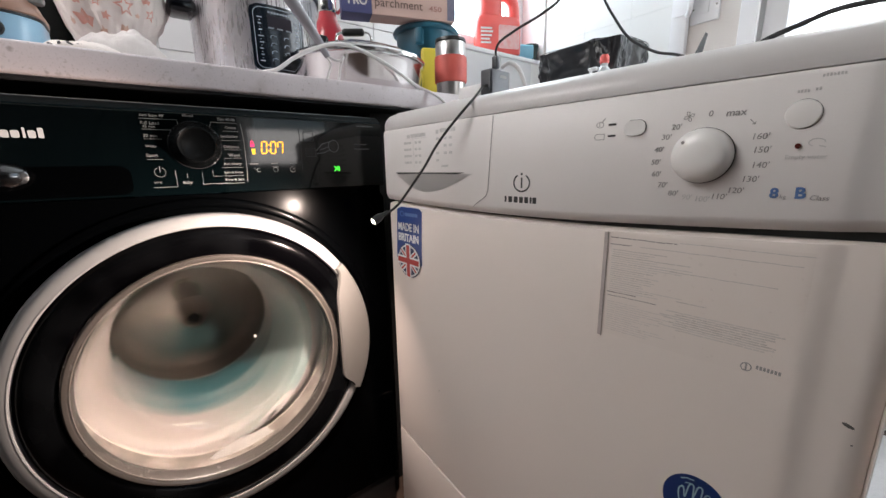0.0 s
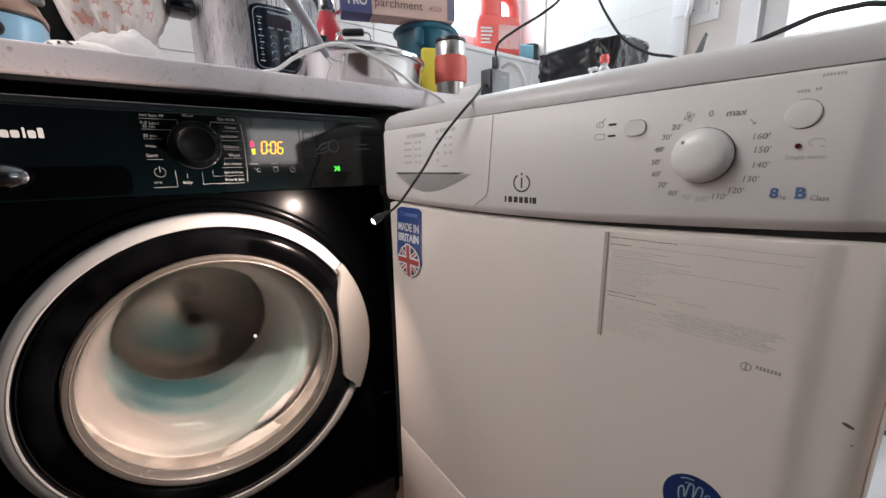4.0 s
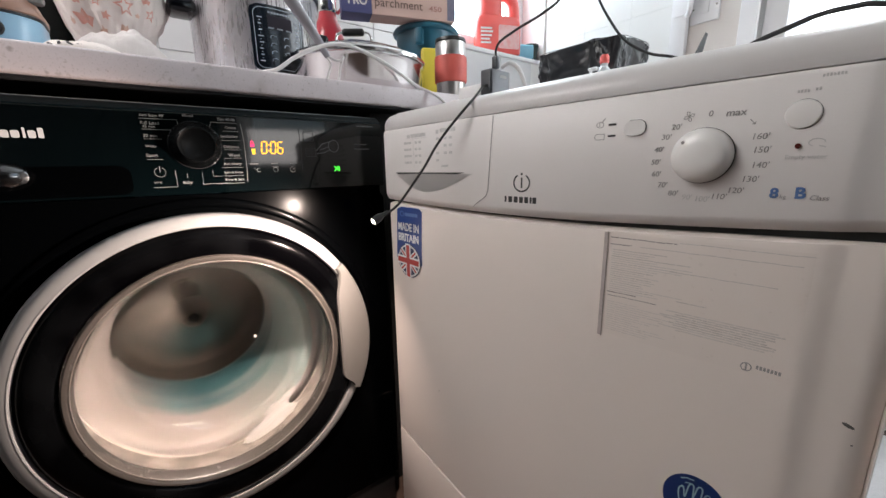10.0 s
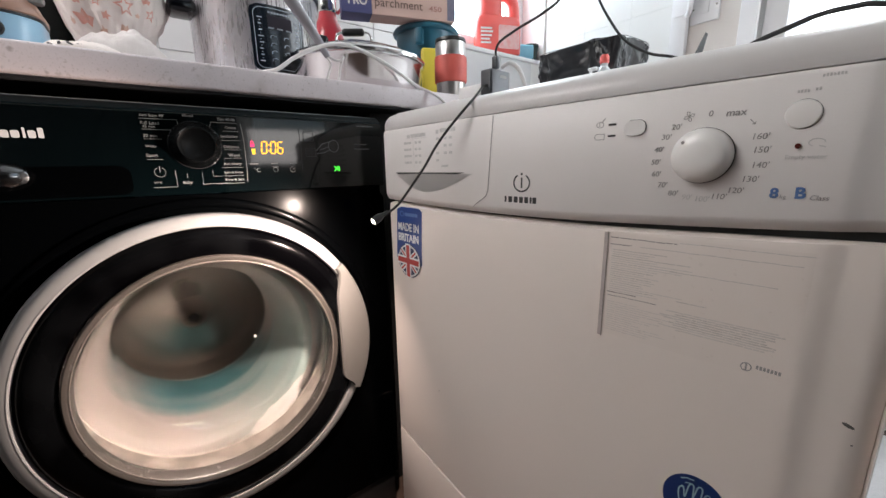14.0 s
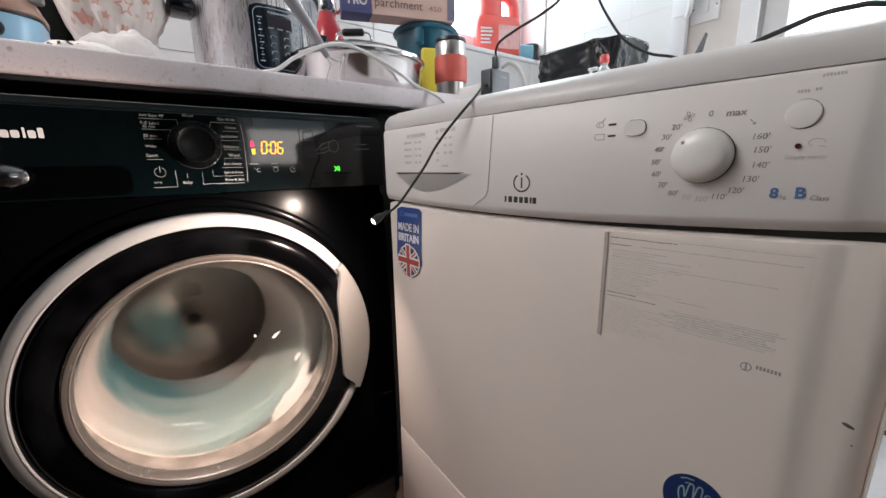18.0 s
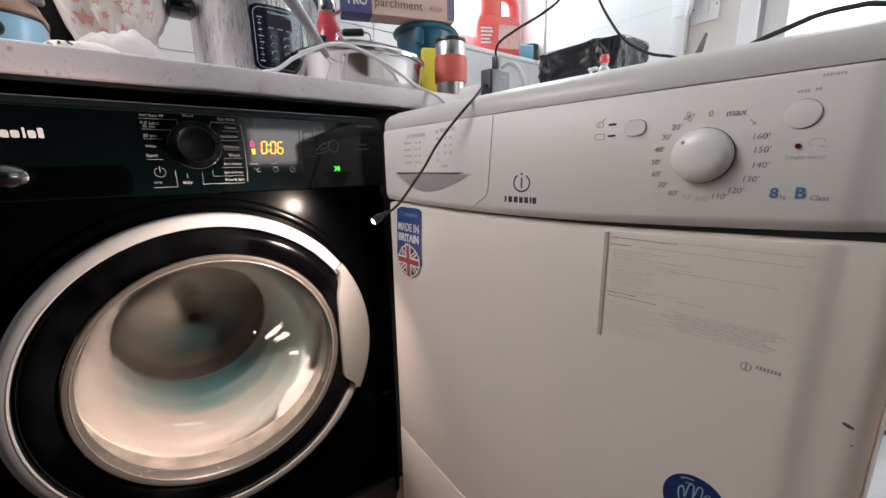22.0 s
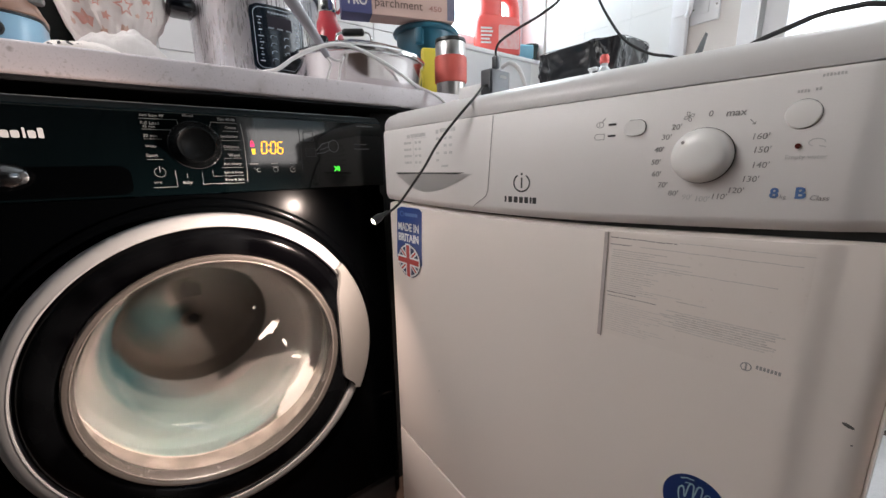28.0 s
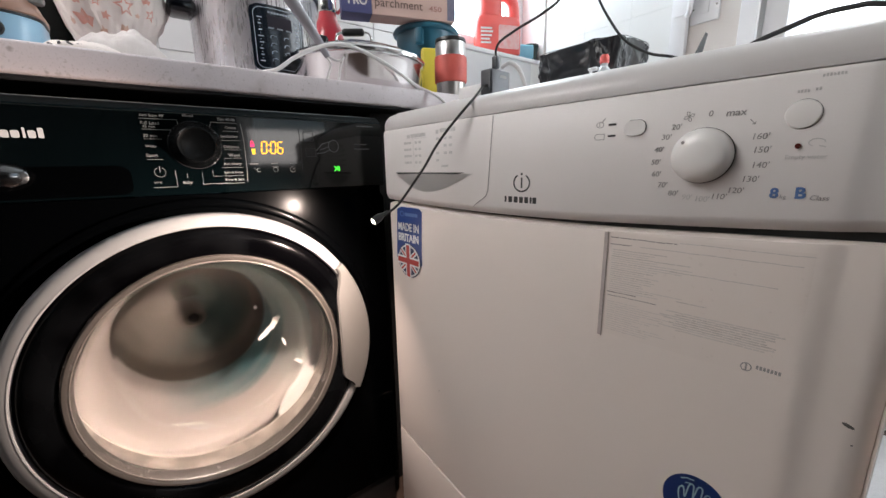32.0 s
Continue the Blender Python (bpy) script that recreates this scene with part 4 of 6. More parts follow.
mark("water_symbol", merge(stroke(disc(0.5366, 0.769, 0.0042, 0.0026, 12)[:9], 0.0007, 0.0004, 0), stroke([(0.538, 0.7668), (0.5412, 0.7658)], 0.0007, 0.0004, 0)), PRINT_FAINT)
mark("warning_words", letters("Empty water", 0.0215, 0.5215, 0, 0.759, bold=0.01), PRINT_FAINT)
mark("load_mark", letters("8", None, 0.5187, 0, 0.7337, height=0.0078, bold=0.035, anchor="mid"), PRINT_BLUE)
mark("load_unit", letters("kg", None, 0.5240, 0, 0.7308, height=0.0036, anchor="mid"), PRINT)
mark("class_mark", letters("B", None, 0.5331, 0, 0.7342, height=0.0082, bold=0.035, anchor="mid"), PRINT_BLUE)
mark("class_word", letters("Class", 0.0098, 0.5382, 0, 0.7311, slant=0.2, bold=0.01), PRINT)
for x0, z0, w, h, n in ((0.5222, 0.8036, 0.0011, 0.0021, 4), (0.5312, 0.8042, 0.0012, 0.0020, 2), (0.5335, 0.8124, 0.0011, 0.0020, 7)):
    for k in range(n):
        x = x0 + k * 0.00168
        mark("worn_bar", plate([(x, z0 - h / 2), (x + w, z0 - h / 2), (x + w, z0 + h / 2 * (0.5 + 0.5 * (k % 3 > 0))), (x, z0 + h / 2)], 0.0004), PRINT_FAINT)
# maker's emblem: ring and bar; name as plain bars
mark("maker_emblem", merge(stroke([(0.2973 + 0.0108 * math.sin(a), 0.7372 + 0.0098 * math.cos(a)) for a in [radians(35 + 290 * k / 26) for k in range(27)]], 0.0018, 0.0004, 0), stroke([(0.2973, 0.7322), (0.2973, 0.7425)], 0.0022, 0.0004, 0), plate(disc(0.2973, 0.7472, 0.0015, 0.0014, 12), 0.0004)), PRINT_DARK)
for i, (x, w) in enumerate(((0.2733, 0.0026), (0.2788, 0.0056), (0.2868, 0.0056), (0.2946, 0.0052), (0.3018, 0.0050), (0.3092, 0.0024), (0.3128, 0.0050))):
    mark("maker_bar", plate(rounded(x, x + w, 0.7143, 0.7213, 0.0008, 2), 0.0004), PRINT_DARK)
# programme table on the water container: rows of tiny unreadable print as bars
for x0, x1, z in ((0.074, 0.082, 0.803), (0.084, 0.122, 0.8035), (0.146, 0.152, 0.805), (0.155, 0.187, 0.806)):
    mark("table_heading", plate([(x0, z - 0.0026), (x1, z - 0.0026), (x1, z + 0.0026), (x0, z + 0.0026)], 0.0004), PRINT_FAINT)
for r in range(4):
    for x in (0.0655, 0.072, 0.079, 0.094, 0.104, 0.146, 0.163, 0.174):
        if x < 0.15 or r < 3:
            z = 0.7935 - r * 0.0098 + (0.002 if x > 0.12 else 0)
            mark("table_figure", plate([(x, z - 0.0017), (x + 0.0062, z - 0.0017), (x + 0.0062, z + 0.0017), (x, z + 0.0017)], 0.0004), PRINT_FAINT)
mark("table_line", stroke([(0.0905, 0.8), (0.0905, 0.757)], 0.0005, 0.0004, 0), PRINT_FAINT)
mark("table_line", stroke([(0.0840, 0.7992), (0.124, 0.7992)], 0.0005, 0.0004, 0), PRINT_FAINT)
mark("table_note", plate([(0.157, 0.7565), (0.172, 0.7565), (0.172, 0.7595), (0.157, 0.7595)], 0.0004), PRINT_FAINT)

# ---- stickers on the dryer front (each peels off on its own) ----
NAVY = material("navy_vinyl", (0.02, 0.055, 0.22), 0.3, other=(0.03, 0.075, 0.26), scale=30)
STICK_WHITE = material("white_vinyl", (0.8, 0.8, 0.8), 0.4, scale=30, mix=0.2)
FLAG_RED = material("red_vinyl", (0.5, 0.05, 0.04), 0.4, scale=30)
FLAG_BLUE = material("dark_vinyl", (0.03, 0.04, 0.1), 0.4, scale=30)


def sticker(name, label):
    return thing(name, DRY, label, "sticker")


def on_door(name, bm, mat, parent, lift, label=""):
    return part(name, laid(bm, 0.0, lift), mat, parent, label, smooth=False)


st = sticker("origin_sticker", "blue and white origin label stuck on the white dryer front")
on_door("backing", plate([(0.0325, 0.688), (0.045, 0.6925), (0.096, 0.6925), (0.1035, 0.688), (0.0995, 0.5990), (0.0260, 0.603)], 0.0003), NAVY, st, 0.0006)
on_door("wording", letters("MADE IN", 0.0595, 0.0350, 0, 0.6597, height=0.0135, bold=0.02), STICK_WHITE, st, 0.0011)
on_door("wording", letters("BRITAIN", 0.0585, 0.0345, 0, 0.6415, height=0.0135, bold=0.02), STICK_WHITE, st, 0.0011)
on_door("emblem", merge(stroke(disc(0.0475, 0.6812, 0.0052, 0.0042, 16), 0.0012, 0.0003, 0, True), plate([(0.056, 0.678), (0.092, 0.678), (0.092, 0.6835), (0.056, 0.6835)], 0.0003)), material("pale_blue_print", (0.12, 0.2, 0.42), 0.4), st, 0.0011)
FC = (0.0640, 0.6025, 0.0330, 0.0290)
on_door("flag_rim", plate(disc(FC[0], FC[1], FC[2], FC[3], 40), 0.0003), FLAG_BLUE, st, 0.0011)
on_door("flag_border", plate(disc(FC[0], FC[1], FC[2] * 0.94, FC[3] * 0.94, 40), 0.0003), STICK_WHITE, st, 0.0015)
on_door("flag_field", plate(disc(FC[0], FC[1], FC[2] * 0.85, FC[3] * 0.85, 40), 0.0003), FLAG_BLUE, st, 0.0019)
R1 = 0.83


def spoke(a, w, lift, mat, reach=R1):
    d = Vector((math.cos(a) * FC[2], math.sin(a) * FC[3])) * reach
    on_door("flag_stripe", stroke([(FC[0] - d.x, FC[1] - d.y), (FC[0] + d.x, FC[1] + d.y)], w, 0.0003, 0), mat, st, lift)


spoke(radians(42), 0.0085, 0.0023, STICK_WHITE), spoke(radians(138), 0.0085, 0.0023, STICK_WHITE)
spoke(radians(42), 0.003, 0.0027, FLAG_RED), spoke(radians(138), 0.003, 0.0027, FLAG_RED)
spoke(0, 0.0150, 0.0031, STICK_WHITE), spoke(math.pi / 2, 0.0150, 0.0031, STICK_WHITE)
spoke(0, 0.0088, 0.0035, FLAG_RED), spoke(math.pi / 2, 0.0088, 0.0035, FLAG_RED)

# instruction sheet, see-through film with faint lines of print
FILM = material("sticker_film", (0.785, 0.71, 0.655), 0.28, other=(0.735, 0.66, 0.605), scale=14, mix=0.6, coat=0.25)
sh = sticker("instruction_sticker", "pale peeling instruction sticker with faint worn print")
on_door("film", fine_plate(0.3985, 0.5475, 0.586, 0.691, 0.00003, 60), FILM, sh, 0.00012)
on_door("film_edge", plate([(0.3962, 0.5825), (0.3998, 0.5820), (0.4003, 0.6912), (0.3966, 0.6912)], 0.0006), material("dirty_tape_edge", (0.42, 0.355, 0.335), 0.6, other=(0.50, 0.44, 0.41), scale=80, mix=0.8), sh, 0.0012, "browned sticker edge")


def print_row(x0, x1, z, h, mat, rng, gap=0.0012, ragged=0.0002):
    """One line of worn small print, broken into words."""
    words, x = [], x0
    while x < x1:
        w = rng.uniform(0.003, 0.011)
        dz = rng.uniform(-ragged, ragged)
        words.append(fine_plate(x, min(x + w, x1), z - h / 2 + dz, z + h / 2 + dz, 0.00004, 2))
        x += w + gap * rng.uniform(0.5, 1.4)
    on_door("print_line", merge(*words), mat, sh, 0.0002)


rng = random.Random(5)
# bold headings, close-set rubbed lines in the first column, a few long lines and a smeared block in the second
for x0, x1, z, h, mat in ((0.4025, 0.4600, 0.6865, 0.0010, PRINT_BROWN), (0.4025, 0.4225, 0.6800, 0.0010, PRINT_BROWN), (0.4025, 0.4300, 0.6310, 0.0010, PRINT_BROWN), (0.4030, 0.4480, 0.6275, 0.0008, PRINT_BROWN),
                          (0.4620, 0.5480, 0.6880, 0.0007, PRINT_WORN), (0.4300, 0.5420, 0.6800, 0.0007, PRINT_WORN), (0.4560, 0.5300, 0.6610, 0.0007, PRINT_WORN), (0.4640, 0.4870, 0.6345, 0.0009, PRINT_WORN)):
    print_row(x0, x1, z, h, mat, rng, 0.0007)
for i in range(20):
    z = 0.6745 - i * 0.00218
    print_row(0.4045 if i > 2 else 0.4050, 0.4440 + rng.uniform(-0.010, 0.030), z, 0.0008, PRINT_GHOST if i % 3 else PRINT_WORN, rng, 0.0006)
for i in range(14):
    z = 0.6210 - i * 0.0023
    print_row(0.4040, 0.4280 + rng.uniform(0.0, 0.040), z, 0.0007, PRINT_GHOST, rng, 0.0009)
for i in range(9):
    z = 0.6245 - i * 0.0021
    print_row(0.4620 + rng.uniform(-0.012, 0.004), 0.5370 + rng.uniform(-0.010, 0.004), z, 0.0011, PRINT_GHOST if i in (0, 7, 8) else PRINT_WORN, rng, 0.0004)
on_door("emblem", merge(stroke(disc(0.5190, 0.5915, 0.0034, 0.0034, 16), 0.0008, 0.0002, 0, True), stroke([(0.5190, 0.589), (0.5190, 0.594)], 0.0012, 0.0002, 0)), PRINT, sh, 0.0004)
for k in range(7):
    on_door("maker_bar", fine_plate(0.5252 + k * 0.0023, 0.5268 + k * 0.0023, 0.5918 - 0.0001 * k, 0.5950 - 0.0001 * k, 0.0001, 2), PRINT, sh, 0.0004)

PALE_OUTLINE = material("pale_cyan_vinyl", (0.36, 0.54, 0.58), 0.4, scale=30)
hs = sticker("hand_sticker", "round navy warning sticker with a white hand outline")
on_door("backing", plate(disc(0.4985, 0.4410, 0.0265, 0.0290, 40), 0.0003), material("dark_navy_vinyl", (0.006, 0.028, 0.13), 0.3, scale=30), hs, 0.0006)
hand_line = [(0.489, 0.432), (0.487, 0.447), (0.4905, 0.452), (0.4925, 0.442), (0.4950, 0.4565), (0.4985, 0.4575), (0.4990, 0.445), (0.5020, 0.4580), (0.5055, 0.4575), (0.5050, 0.444), (0.5090, 0.4540), (0.5120, 0.4520), (0.5095, 0.436), (0.5140, 0.443), (0.5160, 0.440), (0.508, 0.424)]
on_door("outline", stroke([(p.x - 0.002, p.y + 0.002) for p in smooth_line(hand_line, 5)], 0.0012, 0.0003, 0), PALE_OUTLINE, hs, 0.0011)
on_door("outline", merge(stroke([(0.486, 0.4625), (0.4905, 0.4650), (0.496, 0.4655)], 0.0009, 0.0003, 0), stroke([(0.490, 0.4595), (0.494, 0.4610)], 0.0008, 0.0003, 0), stroke([(0.5135, 0.4530), (0.5165, 0.4470)], 0.0009, 0.0003, 0), stroke([(0.5165, 0.4555), (0.5195, 0.4490)], 0.0009, 0.0003, 0)), PALE_OUTLINE, hs, 0.0011)
# knocks and scuffs in the enamel
for x, zz, w, h, a in ((0.581, 0.5635, 0.0080, 0.0026, 28), (0.585, 0.548, 0.0016, 0.0010, 0), (0.138, 0.3928, 0.0022, 0.0018, 0), (0.5865, 0.6785, 0.0022, 0.0008, 10)):
    m2 = Matrix.Translation((x, 0, zz)) @ Matrix.Rotation(radians(a), 4, "Y")
    on_door("enamel_chip", moved(plate(disc(0, 0, w / 2, h / 2, 10), 0.0002), m2), material("bare_chip", (0.12, 0.11, 0.1), 0.8), front, 0.0004)


# ---- foam inside the door glass ----
def foam_blob(name, outline, thick, m, label, seed):
    """A lumpy patch of suds lying on the inside of the glass."""
    bm = bmesh.new()
    n = len(outline)
    cx, cz = sum(p[0] for p in outline) / n, sum(p[1] for p in outline) / n
    rows = []
    for k, (f, d) in enumerate(((0.0, 1.0), (0.35, 0.95), (0.7, 0.7), (0.92, 0.3), (1.0, 0.0))):
        rows.append([bm.verts.new((cx + (x - cx) * f + (0.0012 * noise.noise(Vector((x * 300, z * 300, seed + k))) if f else 0), thick * d * (1 + 0.5 * noise.noise(Vector((x * 200, z * 200, seed)))), cz + (z - cz) * f)) for x, z in outline])
    for a, b in zip(rows, rows[1:]):
        for k in range(n):
            bm.faces.new((a[k], a[(k + 1) % n], b[(k + 1) % n], b[k]))
    bm.faces.new(rows[-1])
    bmesh.ops.remove_doubles(bm, verts=bm.verts, dist=1e-5)
    return solid(name, bm, FOAM if name == "soap_foam" else STREAK, m, label, "foam", group="soap suds in the machine" if name == "soap_foam" else "wet streaks on the glass")


def rough_outline(length, width, seed, n=36):
    ragged = 0.32 if length > 0.05 else 0.75
    out = []
    for k in range(n):
        a = 2 * math.pi * k / n
        f = 1 + ragged * noise.fractal(Vector((math.cos(a) * 2.6, math.sin(a) * 2.6, seed)), 0.7, 2.1, 4)
        out.append((length / 2 * math.cos(a) * f, width / 2 * math.sin(a) * f))
    return out


FOAMS = []
for ln, wd, seed, label in ((0.100, 0.036, 1.3, "bank of white soap suds on the inside of the glass door"), (0.060, 0.016, 4.1, "streak of white soap suds on the inside of the glass door"),
                            (0.034, 0.012, 7.7, "fleck of white suds on the door glass"), (0.026, 0.011, 2.2, "fleck of white suds on the door glass"), (0.014, 0.006, 5.9, "small fleck of suds on the door glass"),
                            (0.005, 0.005, 3.1, "tiny bubble of suds on the door glass"), (0.020, 0.007, 8.8, "thin smear of suds on the door glass")):
    FOAMS.append(foam_blob("soap_foam", rough_outline(ln, wd, seed), 0.004, pose(WX, 0.095, CZ), label, seed))

for x, y, z, ln, wd, turn, seed in ((-0.2675, 0.0330, 0.2663, 0.030, 0.0034, -6, 14.2), (-0.3358, 0.0330, 0.2706, 0.024, 0.0024, 7, 15.8), (-0.3052, 0.0400, 0.2834, 0.009, 0.0045, -45, 16.3)):
    foam_blob("water_streak", rough_outline(ln, wd, seed), 0.001, pose(x, y, z, 0, turn, 0), "thin wet streak on the door glass", seed)
# ---- tiles ----
def tile_row(wall, positions, m_of, w, h, glaze=TILE, gap=0.0008):
    bm = box(-w / 2 + gap, w / 2 - gap, -0.005, 0.0, -h / 2 + gap, h / 2 - gap, gap * 1.4, 1)
    me = mesh_of(bm, "tile", glaze)
    for p in positions:
        ob = new("tile", me)
        ob.parent = wall
        ob.matrix_world = m_of(p)


TW, TH = 0.2, 0.153
tile_row(wall_n, [(0.0135 + TW * i, CT + TH * (j + 0.5)) for i in range(-5, 3) for j in range(4)] + [(0.6135 + TW * i, CT + TH * (j + 0.5)) for i in range(0, 3) for j in range(2)], lambda p: pose(p[0], YN - 0.002, p[1]), TW, TH)
TILE_WHITE = material("white_tile_glaze", (0.80, 0.80, 0.78), 0.3, other=(0.76, 0.76, 0.74), scale=8, mix=0.3)
tile_row(wall_e, [(0.49 - TW * i, CT + 0.006 + 0.195 * (j + 0.5)) for i in range(0, 3) for j in range(4)], lambda p: pose(XE - 0.002, p[0], p[1], 0, 0, -90), TW, 0.195, TILE_WHITE, 0.0003)

# ---- things on the worktop ----
SKY_BLUE = material("pale_blue_enamel", (0.30, 0.50, 0.66), 0.28, other=(0.26, 0.45, 0.60), scale=12, mix=0.5, coat=0.3)
COPPER = material("brown_lid", (0.34, 0.20, 0.15), 0.35, other=(0.26, 0.15, 0.11), scale=20, mix=0.6)
tin = thing("storage_tin", pose(-0.507, 0.117, CT), "pale blue rounded storage tin with a brown lid", "tin")


def tin_plan(grow, z, r=0.036):
    """One level of the tin: a rounded oblong that can swell or shrink."""
    return [(x, y, z) for x, y in rounded(-0.076 - grow, 0.076 + grow, -0.05 - grow, 0.05 + grow, r + grow, 8)]


part("body", loft([tin_plan(g, z) for g, z in ((-0.006, 0.0), (-0.001, 0.002), (0.0, 0.007), (0.0, 0.0415), (-0.001, 0.0435))]), SKY_BLUE, tin)
part("seal", loft([tin_plan(g, z) for g, z in ((-0.0005, 0.0437), (0.0012, 0.0442), (0.0012, 0.0462), (-0.0005, 0.0466))]), BLACK_PLASTIC, tin, "dark seal under the lid")
part("lid", loft([tin_plan(g, z) for g, z in ((0.0005, 0.0468), (0.0018, 0.048), (0.0018, 0.052), (-0.001, 0.056), (-0.004, 0.066), (-0.008, 0.074), (-0.016, 0.080), (-0.028, 0.082))]), COPPER, tin, "copper-brown lid")
part("dark_spot", moved(lathe([(0.0, -0.002), (0.009, -0.0018), (0.0105, 0.0)], 24, "y"), Matrix.Translation((0.0345, -0.0502, 0.0255))), BLACK_PLASTIC, tin)
part("latch", moved(box(-0.012, 0.012, -0.008, 0.008, -0.006, 0.006, 0.004), Matrix.Translation((0.070, -0.024, 0.070))), SILVER, tin, "grey latch")

solid("black_canister", lathe([(0.045, 0.0), (0.047, 0.004), (0.047, 0.15), (0.043, 0.158), (0.0, 0.16)], 40), material("deep_black_plastic", (0.003, 0.005, 0.005), 0.4, scale=12, spec=0.15), pose(-0.462, 0.33, CT), "black plastic canister standing behind the cloths", "canister")


def heap(cx, cy, rx, ry, h, seed, n=44, folds=0.35, power=2.0):
    """A soft crumpled heap of cloth resting on a flat top."""
    bm = bmesh.new()
    rows = []
    for j in range(n + 1):
        row = []
        for i in range(n + 1):
            u, v = 2 * i / n - 1, 2 * j / n - 1
            q = math.sqrt(max(0, 1 - min(1, abs(u) ** power + abs(v) ** power)))
            f = 1 + folds * noise.fractal(Vector((u * 1.7 + seed, v * 1.7, seed)), 0.8, 2.1, 4)
            e = 0.10 * noise.noise(Vector((u * 2, v * 2, seed + 9)))
            row.append(bm.verts.new((cx + rx * (u + e), cy + ry * (v + e), 0.002 + h * q * f)))
        rows.append(row)
    for a, b in zip(rows, rows[1:]):
        for i in range(n):
            if any((p.co.z > 0.003) for p in (a[i], a[i + 1], b[i], b[i + 1])):
                bm.faces.new((a[i], a[i + 1], b[i + 1], b[i]))
    bmesh.ops.delete(bm, geom=[v for v in bm.verts if not v.link_faces], context="VERTS")
    bmesh.ops.solidify(bm, geom=bm.faces[:], thickness=0.0015)
    return bm


LINEN = material("white_muslin", (0.74, 0.675, 0.635), 0.9, other=(0.72, 0.66, 0.63), scale=30, mix=0.5, bump=0.4, bump_scale=900)
TOWEL = material("grey_white_towel", (0.66, 0.615, 0.595), 0.95, other=(0.58, 0.535, 0.52), scale=40, mix=0.6, bump=0.35, bump_scale=500)
CORAL = material("coral_print", (0.68, 0.33, 0.27), 0.9, other=(0.66, 0.44, 0.38), scale=120, mix=0.8)
PEACH = material("peach_print", (0.66, 0.45, 0.36), 0.9, scale=120, mix=0.5)

# star-printed muslin bunched up: a sack shape wider above its foot
sack_prof = [(0.030, 0.0), (0.036, 0.012), (0.036, 0.035), (0.038, 0.055), (0.054, 0.080), (0.071, 0.108), (0.078, 0.135), (0.074, 0.165), (0.055, 0.185), (0.0, 0.19)]
sack = thing("muslin_cloth", pose(-0.361, 0.282, CT), "bunched white muslin cloth printed with coral stars", "cloth")


def sack_fold(a, h):
    """How far the muslin's surface stands out at that angle and height: broad sags, upright gathers and fine creases."""
    p = Vector((math.cos(a) * 2.2, math.sin(a) * 2.2, h * 14))
    gather = math.sin(9 * a + 30 * h + 3 * noise.noise(p)) * (0.5 + 0.5 * noise.noise(p * 0.7 + Vector((4, 1, 0))))
    return 0.010 * noise.fractal(p, 0.7, 2.1, 3) + 0.0011 * gather + 0.0011 * noise.fractal(p * 3.5, 0.6, 2.2, 3)


def sack_radius(h):
    for (r0, h0), (r1, h1) in zip(sack_prof, sack_prof[1:]):
        if h <= h1:
            return r0 + (r1 - r0) * (h - h0) / (h1 - h0)
    return 0.0


fine_prof = [(sack_radius(0.004 * k), 0.004 * k) for k in range(47)] + [(0.0, 0.19)]
part("cloth", lathe(fine_prof, 144, wobble=lambda a, i, r, h: sack_fold(a, h) if r > 0.02 else 0), LINEN, sack)


def star(cx, cz, r, turn=0.0, inner=0.45):
    return [(cx + (r if k % 2 == 0 else r * inner) * math.sin(radians(turn + 36 * k)), cz + (r if k % 2 == 0 else r * inner) * math.cos(radians(turn + 36 * k))) for k in range(10)]


def on_sack(bm, r, lift):
    """Lays a flat piece onto the muslin's folds."""
    bmesh.ops.triangulate(bm, faces=bm.faces[:])
    bmesh.ops.subdivide_edges(bm, edges=bm.edges[:], cuts=2, use_grid_fill=True)
    for v in bm.verts:
        a = v.co.x / r - math.pi / 2
        rr = sack_radius(v.co.z) + sack_fold(a, v.co.z) + lift - v.co.y
        v.co = Vector((rr * math.cos(a), rr * math.sin(a), v.co.z))
    return bm


for x, z, r, t, kind in ((-0.044, 0.096, 0.0130, 10, 1), (0.020, 0.118, 0.016, -12, 2), (-0.008, 0.100, 0.0068, 20, 1), (-0.066, 0.092, 0.006, 0, 3), (-0.018, 0.120, 0.009, 15, 2), (0.041, 0.110, 0.0045, 0, 3),
                         (0.060, 0.115, 0.0095, 12, 2), (-0.018, 0.080, 0.008, 0, 3), (0.018, 0.086, 0.009, 30, 3), (0.002, 0.130, 0.007, 5, 1), (-0.046, 0.118, 0.005, 0, 1), (0.053, 0.134, 0.006, 0, 1), (-0.03, 0.140, 0.013, 8, 2), (0.03, 0.148, 0.012, 20, 1)):
    sh_ = ring_plate(star(x, z, r, t), star(x, z, r * 0.68, t), 0.0006) if kind == 2 else plate(star(x, z, r, t), 0.0006)
    part("printed_star", on_sack(sh_, 0.0775 if z > 0.088 else 0.072, 0.0012), PEACH if kind == 3 else CORAL, sack, smooth=False)
solid("crumpled_towel", heap(0, 0, 0.061, 0.040, 0.050, 4.0, folds=0.24), TOWEL, pose(-0.352, 0.118, CT), "crumpled off-white towel on the worktop", "towel")
CLOTH_PRINT = material("charcoal_cloth_print", (0.10, 0.095, 0.10), 0.9, other=(0.2, 0.19, 0.19), scale=300, mix=0.8)
cl = thing("printed_cloth", pose(-0.392, 0.060, CT), "white cloth with dark printed pattern lying on the worktop", "cloth")
part("cloth", heap(0, 0, 0.046, 0.028, 0.0165, 11.0, folds=0.2), LINEN, cl)
